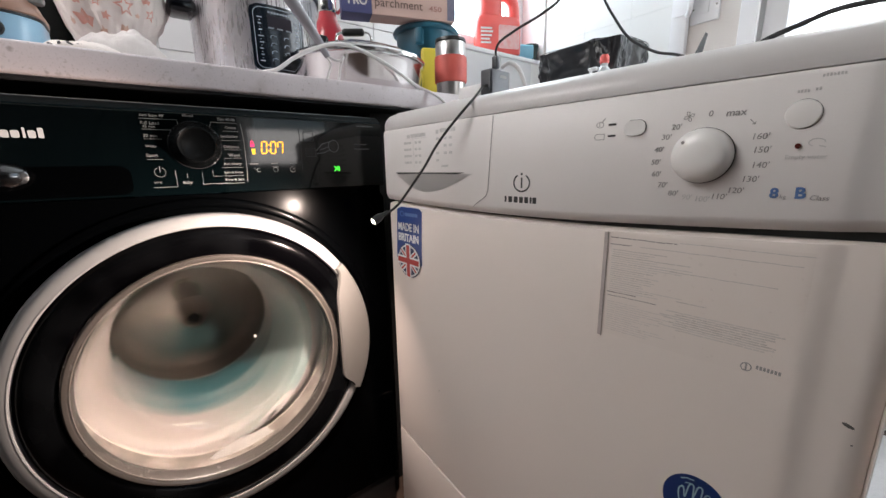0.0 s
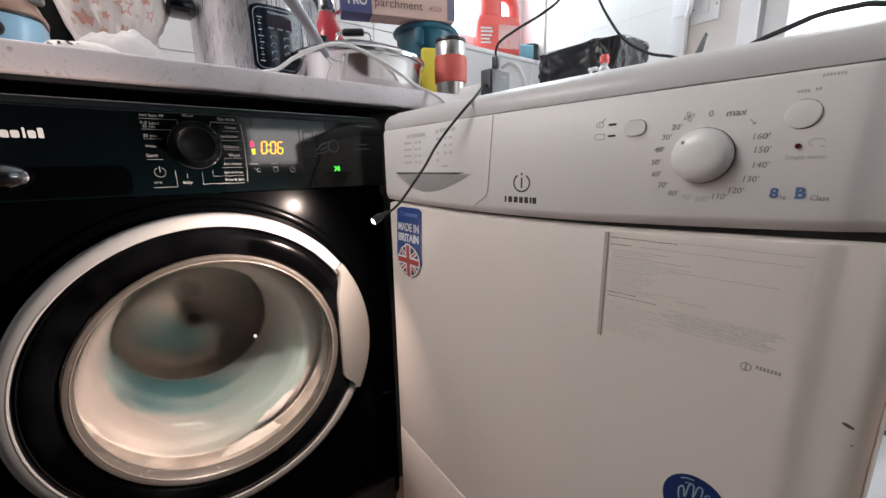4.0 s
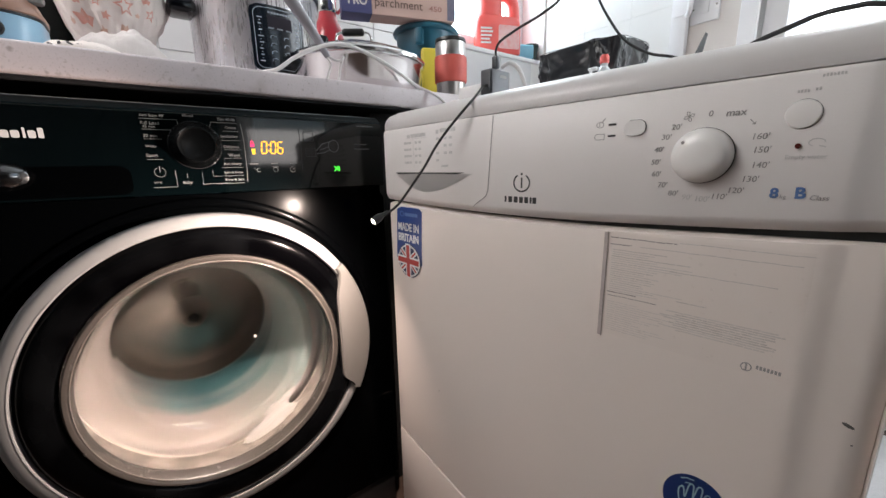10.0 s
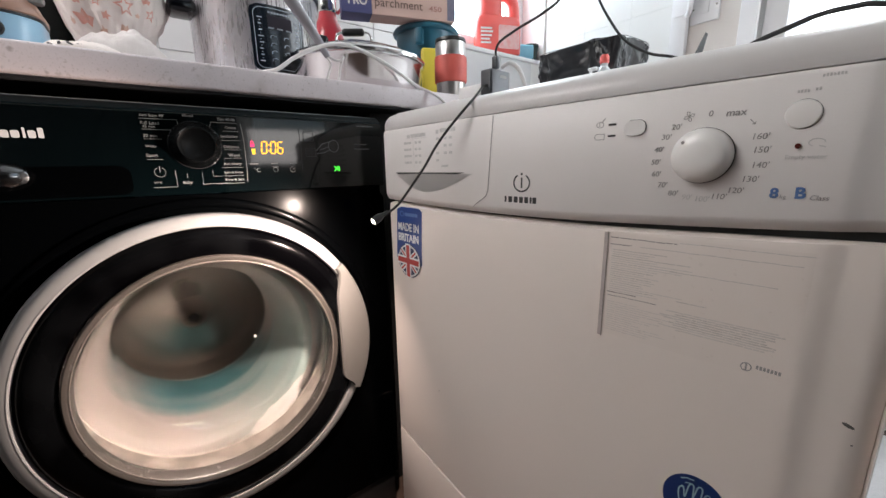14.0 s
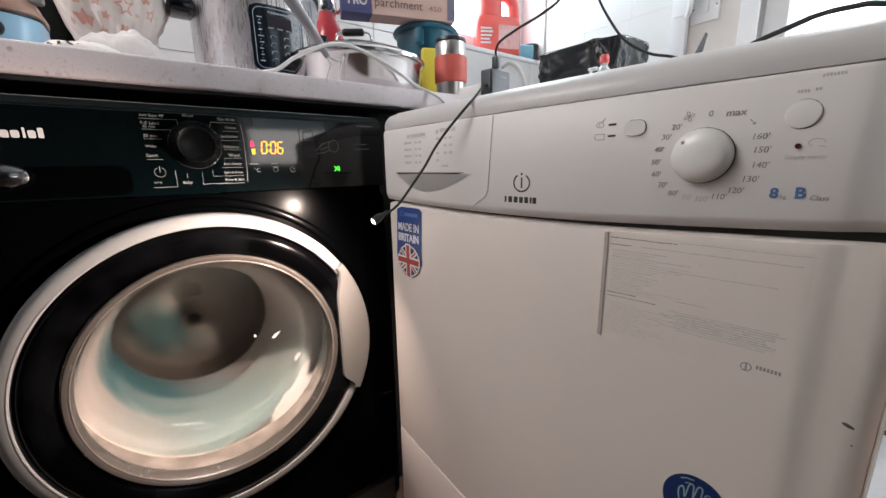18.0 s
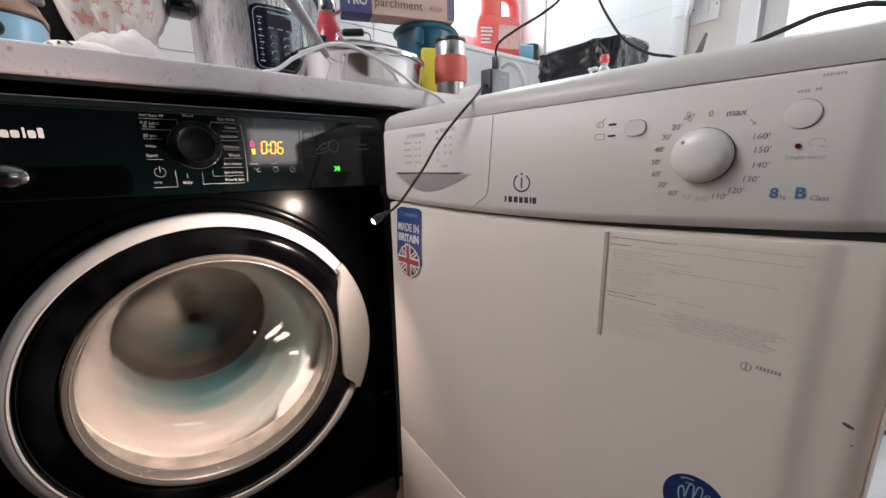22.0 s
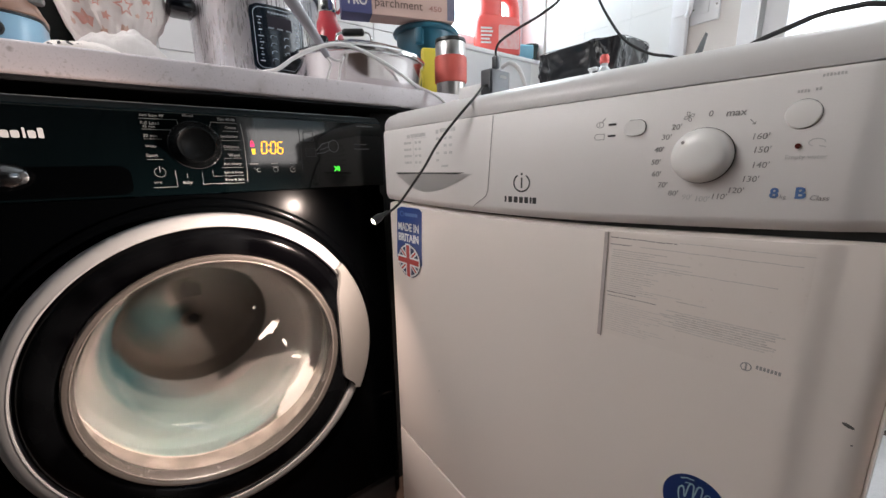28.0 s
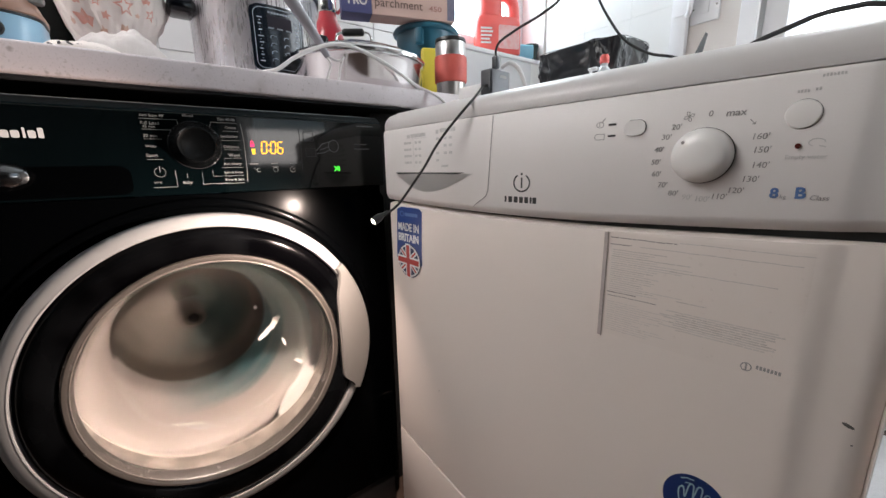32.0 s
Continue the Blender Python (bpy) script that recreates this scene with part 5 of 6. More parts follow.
for i, (x, z, w, t) in enumerate(((-0.030, 0.0125, 0.006, 20), (-0.022, 0.018, 0.004, -40), (-0.012, 0.0185, 0.009, 30), (-0.006, 0.0165, 0.007, -30), (0.0, 0.0155, 0.007, 60), (-0.024, 0.0095, 0.007, 0), (0.013, 0.012, 0.004, 10))):
    part("printed_mark", moved(plate(disc(0, 0, w / 2, 0.0013, 10), 0.006), Matrix.Translation((x, -0.0250, z * 0.55)) @ Matrix.Rotation(radians(t), 4, "Y")), CLOTH_PRINT, cl)

# pressure cooker
ck = thing("pressure_cooker", pose(-0.121, 0.30, CT), "satin steel electric pressure cooker with a dark control panel", "cooker")
part("body", lathe([(0.112, 0.0), (0.118, 0.006), (0.120, 0.02), (0.1225, 0.03), (0.1225, 0.185), (0.126, 0.19), (0.126, 0.2)], 96), COOKER_STEEL, ck)
part("base_ring", lathe([(0.1185, -0.0), (0.1215, 0.002), (0.1215, 0.018), (0.1195, 0.02)], 96), BLACK_PLASTIC, ck)
part("lid", lathe([(0.128, 0.2), (0.130, 0.208), (0.126, 0.225), (0.10, 0.25), (0.05, 0.262), (0.0, 0.264)], 64), BLACK_PLASTIC, ck)


def on_drum(bm, r, centre, lift):
    """Wraps a flat piece onto a round body, centred at that angle in degrees."""
    for v in bm.verts:
        a = radians(centre) + v.co.x / r
        rr = r + lift - v.co.y
        v.co = Vector((rr * math.cos(a), rr * math.sin(a), v.co.z))
    return bm


def panel_outline(w, z0, z1):
    """A rectangle with rounded corners, in short steps so that it can be wrapped."""
    out = []
    c = 0.012
    for cx, cz, a0 in ((w / 2 - c, z1 - c, 0), (-w / 2 + c, z1 - c, 90), (-w / 2 + c, z0 + c, 180), (w / 2 - c, z0 + c, 270)):
        arc = [(cx + c * math.cos(radians(a0 + 15 * k)), cz + c * math.sin(radians(a0 + 15 * k))) for k in range(7)]
        if out:
            p = out[-1]
            out += [(p[0] + (arc[0][0] - p[0]) * k / 8, p[1] + (arc[0][1] - p[1]) * k / 8) for k in range(1, 8)]
        out += arc
    return out


NAVY_PANEL = material("cooker_fascia", (0.004, 0.009, 0.016), 0.20, other=(0.007, 0.013, 0.022), scale=12, coat=0.4)


def wrapped_panel(w, z0, z1, r, centre, thick, n=22):
    bm = bmesh.new()
    rows = []
    c = 0.013
    for j in range(n + 1):
        z = z0 + (z1 - z0) * j / n
        e = min(z - z0, z1 - z)
        half = w / 2 - (c - math.sqrt(max(0, c * c - (c - e) ** 2)) if e < c else 0)
        rows.append((z, half))
    fr, bk = [], []
    for z, half in rows:
        f, b = [], []
        for i in range(17):
            a = radians(centre) + (-half + 2 * half * i / 16) / r
            f.append(bm.verts.new(((r + thick) * math.cos(a), (r + thick) * math.sin(a), z)))
            b.append(bm.verts.new(((r - 0.001) * math.cos(a), (r - 0.001) * math.sin(a), z)))
        fr.append(f), bk.append(b)
    for j in range(n):
        for i in range(16):
            bm.faces.new((fr[j][i], fr[j][i + 1], fr[j + 1][i + 1], fr[j + 1][i]))
            bm.faces.new((bk[j][i], bk[j][i + 1], bk[j + 1][i + 1], bk[j + 1][i]))
        bm.faces.new((fr[j][0], bk[j][0], bk[j + 1][0], fr[j + 1][0]))
        bm.faces.new((fr[j][16], bk[j][16], bk[j + 1][16], fr[j + 1][16]))
    for j in (0, n):
        for i in range(16):
            bm.faces.new((fr[j][i], fr[j][i + 1], bk[j][i + 1], bk[j][i]))
    return bm


PC, PR, PW = -85.5, 0.1225, 0.099
COOKER_PRINT = material("cooker_print", (0.32, 0.36, 0.40), 0.5, scale=90, mix=0.4)
pan_ = part("control_panel", wrapped_panel(PW, 0.038, 0.1545, PR, PC, 0.004), NAVY_PANEL, ck, "dark blue-black control panel")
rim = panel_outline(PW - 0.013, 0.0435, 0.1490)
part("panel_rim", on_drum(stroke(rim, 0.0013, 0.0006, 0, True), PR, PC, 0.0047), COOKER_PRINT, pan_, "pale outline of the panel")
part("display_window", on_drum(fine_plate(-0.020, 0.024, 0.1135, 0.1365, 0.0004, 8), PR, PC, 0.0045), material("display_grey", (0.030, 0.026, 0.036), 0.15, scale=40, coat=0.4), pan_, "dark grey display window")


def panel_bar(name, x, z, w, h):
    """A small bar of unreadable print on the cooker's panel."""
    part(name, on_drum(plate([(x - w / 2, z - h / 2), (x + w / 2, z - h / 2), (x + w / 2, z + h / 2), (x - w / 2, z + h / 2)], 0.0005), PR, PC, 0.0050), COOKER_PRINT, pan_, smooth=False)


rr_ = random.Random(3)
for j in range(8):
    for side in (-1, 1):
        panel_bar("panel_word", side * 0.0335 + rr_.uniform(-0.001, 0.001), 0.0560 + j * 0.0108, rr_.uniform(0.0050, 0.0095), 0.0019)
        if j < 7:
            panel_bar("panel_dot", side * 0.0335, 0.0612 + j * 0.0108, 0.0018, 0.0014)
for j in range(4):
    for x in (-0.012, 0.012):
        part("panel_button", on_drum(stroke([(x + 0.0050 * math.cos(a), 0.0580 + j * 0.0135 + 0.0040 * math.sin(a)) for a in [radians(40 + 160 * k / 8) for k in range(9)]], 0.0013, 0.0005, 0), PR, PC, 0.0047), COOKER_PRINT, pan_)
for k in range(8):
    panel_bar("maker_bar", -0.0165 + k * 0.0052, 0.1415, 0.0036, 0.0036)
for x in (-0.015, 0.001, 0.017):
    panel_bar("display_bar", x, 0.1150, 0.0100, 0.0022)
HANDLE_BLACK = material("glossy_handle_black", (0.003, 0.004, 0.006), 0.14, scale=20, spec=0.35)
part("side_handle", moved(box(-0.022, 0.022, -0.03, 0.03, -0.012, 0.014, 0.009, 4), Matrix.Translation((-0.138, -0.03, 0.150))), HANDLE_BLACK, ck, "black side handle")
part("side_handle", moved(box(-0.022, 0.022, -0.03, 0.03, -0.012, 0.014, 0.009, 4), Matrix.Translation((0.138, 0.03, 0.150))), HANDLE_BLACK, ck, "black side handle")

# pan with a glass lid
PAN_STEEL = material("polished_steel", (0.74, 0.72, 0.72), 0.16, 1.0, other=(0.66, 0.64, 0.64), scale=14, mix=0.4)
pn = thing("saucepan", pose(0.047, 0.170, CT) @ Matrix.Diagonal((0.97, 0.97, 0.87, 1)), "stainless steel pan with a glass lid and black knob handle", "pan")
part("pan_body", sheet_lathe([(0.0001, 0.0), (0.115, 0.0), (0.128, 0.006), (0.138, 0.022), (0.141, 0.066), (0.146, 0.072), (0.143, 0.074), (0.137, 0.066), (0.134, 0.024), (0.122, 0.009), (0.0001, 0.006)], 96, "z"), PAN_STEEL, pn, "polished steel pan body")
lid = part("lid_rim", lathe([(0.1445, 0.0745), (0.1495, 0.0765), (0.1505, 0.081), (0.1475, 0.0855), (0.1425, 0.086), (0.1405, 0.081)], 96, closed=True), CHROME, pn, "rolled steel lid rim")
gl = part("lid_glass", sheet_lathe([(0.1425, 0.084), (0.125, 0.098), (0.09, 0.112), (0.05, 0.120), (0.0001, 0.123), (0.0001, 0.1195), (0.05, 0.1165), (0.09, 0.1085), (0.124, 0.0945), (0.1415, 0.081)], 72, "z"), LID_GLASS, pn, "domed glass lid")
gl.visible_shadow = False
part("lid_handle", moved(box(-0.024, 0.024, -0.008, 0.008, -0.008, 0.008, 0.006, 4), Matrix.Translation((-0.012, -0.01, 0.152)) @ Matrix.Rotation(radians(-35), 4, "Z")), BLACK_PLASTIC, pn, "black lid handle")
for sx in (-1, 1):
    c, s_ = math.cos(radians(-35)), math.sin(radians(-35))
    part("handle_bracket", tube([(-0.012 + sx * 0.020 * c, -0.01 + sx * 0.020 * s_, 0.153), (-0.012 + sx * 0.034 * c, -0.01 + sx * 0.034 * s_, 0.148), (-0.012 + sx * 0.038 * c, -0.01 + sx * 0.038 * s_, 0.132), (-0.012 + sx * 0.032 * c, -0.01 + sx * 0.032 * s_, 0.1175)], 0.0028, 8, 6), CHROME, pn)

# red bottle with a steel top, teal bucket, parchment carton, yellow packet
RED_PAINT = material("red_paint", (0.54, 0.035, 0.055), 0.3, other=(0.36, 0.02, 0.03), scale=20, mix=0.5, coat=0.4)
rb = thing("red_flask", pose(0.095, 0.44, CT), "red flask with a shiny steel top", "flask")
part("body", lathe([(0.036, 0.0), (0.04, 0.006), (0.04, 0.2), (0.036, 0.225), (0.026, 0.245), (0.022, 0.262)], 48), RED_PAINT, rb)
part("top", lathe([(0.023, 0.262), (0.026, 0.266), (0.026, 0.30), (0.018, 0.306), (0.010, 0.33), (0.0, 0.332)], 40), CHROME, rb, "polished steel top")
part("clip", tube([(0.022, -0.012, 0.262), (0.034, -0.02, 0.28), (0.03, -0.018, 0.31), (0.012, -0.01, 0.318)], 0.004, 8, 8), RED_PAINT, rb)
TEAL_PLASTIC = material("teal_plastic", (0.016, 0.11, 0.17), 0.4, other=(0.014, 0.09, 0.135), scale=14, mix=0.5)
tb = thing("teal_bucket", pose(0.338, 0.325, CT), "dark teal plastic bucket with a rolled rim", "bucket")
part("bucket_body", sheet_lathe([(0.0001, 0.0), (0.070, 0.0), (0.075, 0.006), (0.0835, 0.215), (0.0805, 0.215), (0.072, 0.008), (0.0001, 0.006)], 64, "z"), TEAL_PLASTIC, tb)
part("rim", lathe([(0.0835, 0.213), (0.091, 0.215), (0.0935, 0.221), (0.0905, 0.2275), (0.084, 0.228), (0.0805, 0.223)], 64, closed=True), TEAL_PLASTIC, tb)
part("lug", moved(box(-0.011, 0.011, -0.012, 0.010, -0.030, 0.010, 0.005), Matrix.Translation((-0.065, -0.063, 0.202)) @ Matrix.Rotation(radians(-45), 4, "Z")), TEAL_PLASTIC, tb)
CARD = material("pink_brown_card", (0.54, 0.38, 0.33), 0.75, other=(0.49, 0.34, 0.30), scale=20, mix=0.4, bump=0.1, bump_scale=500)
CARD_NAVY = material("navy_card", (0.06, 0.065, 0.17), 0.55, scale=20, mix=0.3)
CARD_PALE = material("pale_card", (0.62, 0.58, 0.56), 0.7, scale=20, mix=0.3)
pc = thing("parchment_box", pose(0.082, 0.315, CT + 0.2289, 0, 0, -19.5), "pink-brown cardboard carton of baking parchment lying on a bucket", "box")
part("carton", box(0.0745, 0.294, 0.0, 0.060, 0.0, 0.07, 0.0015, 1), CARD, pc)
part("carton_end", box(0.0, 0.074, 0.0, 0.060, 0.0, 0.07, 0.0015, 1), CARD_NAVY, pc, "navy end of the carton")
part("carton_flap", box(0.2942, 0.2958, 0.004, 0.056, 0.004, 0.066), CARD_PALE, pc)
part("printed_outline", stroke([(0.080, 0.066), (0.080, 0.056), (0.125, 0.056), (0.125, 0.066)], 0.0009, 0.0004, -0.0006), CARD_PALE, pc, smooth=False)
part("wording", letters("PRO", 0.047, 0.016, -0.0006, 0.029, height=0.021, bold=0.03), CARD_PALE, pc, smooth=False)
part("wording", letters("parchment", 0.123, 0.082, -0.0006, 0.026, height=0.026), material("brown_print", (0.11, 0.07, 0.06), 0.6, scale=40), pc, smooth=False)
part("wording", letters("450", 0.034, 0.222, -0.0006, 0.026, height=0.012), material("red_brown_print", (0.30, 0.13, 0.11), 0.6, scale=40), pc, smooth=False)
part("printed_patch", plate([(0.272, 0.002), (0.2935, 0.002), (0.2935, 0.067), (0.272, 0.067)], 0.0004, -0.0006), material("slate_print", (0.13, 0.13, 0.19), 0.6, other=(0.2, 0.19, 0.24), scale=60, mix=0.7), pc, smooth=False)
yp = thing("sponge_packet", pose(0.262, 0.188, CT, 0, 0, -25), "yellow packet of cleaning sponges", "packet")
part("pack", box(-0.030, 0.030, -0.012, 0.012, 0.03, 0.142, 0.006, 3), material("yellow_wrap", (0.70, 0.60, 0.07), 0.45, other=(0.62, 0.52, 0.05), scale=25, mix=0.4), yp)
part("pack_foot", box(-0.0295, 0.0295, -0.0115, 0.0115, 0.0, 0.0295, 0.003, 2), material("olive_wrap", (0.22, 0.19, 0.12), 0.6, scale=25), yp)

# steel travel mug with a red grip
mg = thing("travel_mug", pose(0.2290, 0.075, CT) @ Matrix.Diagonal((0.88, 0.88, 0.92, 1)), "stainless steel travel mug with a red silicone band", "mug")
part("body", lathe([(0.031, 0.0), (0.034, 0.003), (0.036, 0.012), (0.0385, 0.10), (0.0385, 0.128), (0.037, 0.131)], 64), STEEL, mg)
part("grip_band", lathe([(0.0372, 0.040), (0.0402, 0.042), (0.0412, 0.046), (0.0414, 0.094), (0.0405, 0.099), (0.0384, 0.100)], 64), material("red_silicone", (0.60, 0.11, 0.085), 0.55, other=(0.44, 0.06, 0.05), scale=30, mix=0.4, bump=0.1, bump_scale=500), mg, "red silicone grip band")
part("lid", lathe([(0.0372, 0.131), (0.0392, 0.133), (0.0385, 0.139), (0.030, 0.1415), (0.0, 0.1415)], 64), BLACK_PLASTIC, mg, "black plastic lid")

# detergent jug and small things on the window ledge
RED_JUG = material("red_jug_plastic", (0.85, 0.13, 0.11), 0.3, other=(0.70, 0.08, 0.08), scale=10, mix=0.4, coat=0.2)
jug = thing("detergent_jug", pose(0.940, 0.640, 1.231, 0, 0, -20), "red plastic laundry detergent jug with a handle", "detergent bottle")
part("jug_body", loft([[(x * f, y * g, z) for x, y in [(0.105 * math.copysign(abs(math.cos(a)) ** 0.45, math.cos(a)), 0.036 * math.copysign(abs(math.sin(a)) ** 0.6, math.sin(a))) for a in [2 * math.pi * k / 40 for k in range(40)]]]
                       for z, f, g in ((0.0, 0.94, 0.9), (0.006, 1.0, 1.0), (0.11, 1.0, 1.0), (0.13, 0.96, 1.0), (0.145, 0.88, 0.95))]), RED_JUG, jug)
part("jug_shoulder", moved(box(-0.085, 0.012, -0.033, 0.033, 0.135, 0.25, 0.02, 4), Matrix.Identity(4)), RED_JUG, jug)
part("jug_handle", tube([(-0.03, 0, 0.225), (0.03, 0, 0.236), (0.068, 0, 0.212), (0.078, 0, 0.165), (0.076, 0, 0.12)], 0.024, 14, 8), RED_JUG, jug)
part("cap", moved(lathe([(0.026, 0.25), (0.027, 0.255), (0.027, 0.285), (0.024, 0.29), (0.0, 0.29)], 32), Matrix.Translation((-0.045, 0, 0))), RED_JUG, jug)
part("label_panel", plate(rounded(-0.010, 0.088, 0.018, 0.11, 0.008), 0.002, -0.0375), material("pink_label", (0.80, 0.55, 0.54), 0.4, other=(0.8, 0.3, 0.28), scale=45, mix=0.8), jug, "faded pink label")
for z, w in ((0.088, 0.05), (0.075, 0.055), (0.06, 0.05), (0.046, 0.04), (0.032, 0.046)):
    part("label_bar", plate([(-0.092, z), (-0.092 + w, z + 0.002), (-0.092 + w, z + 0.009), (-0.092, z + 0.007)], 0.0015, -0.038), STICK_WHITE, jug, smooth=False)
solid("blue_sponge", box(-0.05, 0.05, -0.025, 0.025, 0.0, 0.062, 0.01, 3), material("light_blue_sponge", (0.25, 0.55, 0.70), 0.85, other=(0.2, 0.48, 0.62), scale=60, mix=0.5, bump=0.6, bump_scale=300), pose(1.095, 0.635, 1.231, 0, 0, -25), "light blue sponge on the window ledge", "sponge")
solid("dark_green_pot", lathe([(0.026, 0.0), (0.028, 0.004), (0.034, 0.062), (0.036, 0.064), (0.036, 0.074), (0.0, 0.074)], 32), material("dark_green_plastic", (0.012, 0.03, 0.026), 0.5, scale=20), pose(1.165, 0.642, 1.231), "dark green plastic pot on the window ledge", "pot")

# lined bin in the worktop corner
BIN_BAG = material("black_bin_liner", (0.010, 0.011, 0.014), 0.3, other=(0.016, 0.016, 0.017), scale=20, mix=0.5, bump=0.35, bump_scale=30)
bn = thing("lined_caddy", pose(0.915, 0.160, CT), "plastic caddy lined with a crinkled black bin bag", "bin")


def caddy(w, d, z0, z1, n=44, crinkle=0.010, flare=0.02, seed=2.0, around=260):
    """A bin liner over a tub: broad folds, then sharp creases that run aslant."""
    bm = bmesh.new()
    rings = []
    for j in range(n + 1):
        t = j / n
        z = z0 + (z1 - z0) * t
        ring = []
        for k in range(around):
            a = 2 * math.pi * k / around
            cx = math.copysign(abs(math.cos(a)) ** 0.4, math.cos(a)) * (w / 2 + flare * t)
            cy = math.copysign(abs(math.sin(a)) ** 0.4, math.sin(a)) * (d / 2 + flare * t)
            f = noise.fractal(Vector((cx * 22, cy * 22, z * 9 + seed)), 0.7, 2.3, 4)
            g = abs(noise.noise(Vector((cx * 50 + z * 30, cy * 50 - z * 20, z * 18))))
            s_ = cx + cy
            crease = max(0.0, 1 - 2.6 * abs(noise.noise(Vector((s_ * 15 - z * 12, z * 6, seed))))) ** 2 + 0.5 * max(0.0, 1 - 3.0 * abs(noise.noise(Vector((s_ * 26 + z * 16, z * 10, seed + 5))))) ** 2
            nrm = Vector((cx, cy)).normalized()
            o = crinkle * (f - 0.8 * g + 0.22 * crease)
            ring.append(bm.verts.new((cx + nrm.x * o, cy + nrm.y * o, z + 0.008 * t * noise.noise(Vector((cx * 18, cy * 18, seed))))))
        rings.append(ring)
    for a, b in zip(rings, rings[1:]):
        for k in range(around):
            bm.faces.new((a[k], a[(k + 1) % around], b[(k + 1) % around], b[k]))
    return bm


part("bin_bag", merge(caddy(0.205, 0.280, 0.002, 0.224), caddy(0.18, 0.255, 0.05, 0.225, 18, 0.006, 0.02, 5.0, 90)), BIN_BAG, bn, "crinkled black bin liner")
part("caddy_tub", sheet_lathe([(0.0001, 0.0), (0.098, 0.0), (0.1, 0.212), (0.097, 0.212), (0.095, 0.003), (0.0001, 0.003)], 48, "z"), CAB_WHITE, bn)
edge = [(0.1175 * math.copysign(abs(math.cos(a)) ** 0.4, math.cos(a)), 0.1560 * math.copysign(abs(math.sin(a)) ** 0.4, math.sin(a)), 0.225 + 0.003 * math.sin(3 * a)) for a in [2 * math.pi * k / 48 for k in range(49)]]
part("bag_hem", tube(edge, 0.0014, 6, 2), material("grey_hem", (0.16, 0.16, 0.16), 0.3, scale=30), bn, "grey hem of the bag")
sp = thing("spray_bottle", pose(0.735, 0.002, CT), "small clear spray bottle with a red cap", "bottle")
# opaque milky colour paints the highlights on the clear bottle
cb_ = part("bottle", lathe([(0.02, 0.0), (0.023, 0.004), (0.023, 0.095), (0.018, 0.115), (0.010, 0.125), (0.010, 0.132), (0.0, 0.132)], 32), material("clear_plastic_sheen", (0.62, 0.66, 0.68), 0.22, other=(0.40, 0.45, 0.47), scale=50, mix=0.9, coat=0.5), sp)
part("cap", lathe([(0.011, 0.1325), (0.0125, 0.134), (0.0125, 0.15), (0.009, 0.156), (0.0, 0.157)], 24), material("coral_cap", (0.75, 0.12, 0.10), 0.4, scale=20), sp, "red cap")
part("trigger", merge(box(-0.02, 0.002, 0.012, 0.040, 0.118, 0.126, 0.003), box(-0.012, -0.004, 0.034, 0.040, 0.098, 0.119, 0.002)), UPVC, sp, "white trigger")
kn = thing("palette_knife", pose(0.831, -0.169, CT + 0.0004, 0, 0, -80), "dark steel palette knife standing beside the wall", "knife")
part("blade", moved(loft([[(-0.014, -0.001, 0.085), (0.012, -0.001, 0.085), (0.012, 0.001, 0.085), (-0.014, 0.001, 0.085)], [(-0.001, -0.0008, 0.182), (0.006, -0.0008, 0.178), (0.006, 0.0008, 0.178), (-0.001, 0.0008, 0.182)]]), Matrix.Rotation(radians(14), 4, "Y")), material("dull_dark_steel", (0.09, 0.095, 0.10), 0.4, 0.7, scale=30), kn)
part("stand", lathe([(0.03, 0.0), (0.03, 0.08), (0.027, 0.086), (0.0, 0.086)], 32), BLACK_PLASTIC, kn)

# ---- on the side wall: trunking, wall bracket, socket ----
tr = thing("cable_trunking", pose(XE - 0.008, 0.010, 0), "white plastic trunking up the wall", "trunking", kind="structure")
part("cover", box(-0.025, 0.0, -0.030, 0.022, CT + 0.001, 1.9, 0.004), UPVC, tr)
pl = thing("wall_bracket", pose(XE - 0.034, -0.005, 1.235), "white plastic bracket on the trunking", "bracket")
part("plate", box(-0.004, 0.0, -0.03, 0.028, 0.012, 0.12, 0.002), UPVC, pl)
part("hook", tube([(-0.004, -0.026, 0.10), (-0.03, -0.034, 0.09), (-0.034, -0.036, 0.04), (-0.022, -0.030, 0.012), (-0.003, -0.016, 0.010)], 0.008, 10, 8), UPVC, pl)
so = thing("wall_switch", pose(XE, -0.064, 1.262), "white square switch plate on the cream wall", "switch")
part("plate", box(-0.010, 0.0, -0.043, 0.043, -0.046, 0.046, 0.003), UPVC, so)
part("rocker", box(-0.014, -0.009, -0.012, 0.012, -0.018, 0.018, 0.002), UPVC, so)
for y_ in (-0.034, 0.034):
    part("screw", moved(lathe([(0.003, 0.0), (0.003, 0.001), (0.0, 0.0015)], 10), Matrix.Translation((-0.0102, y_, 0)) @ Matrix.Rotation(radians(-90), 4, "Y")), PRINT, so)

# ---- chargers and cables ----
def dry_world(x, y, z):
    return tuple(DRY @ Vector((x, y, z)))


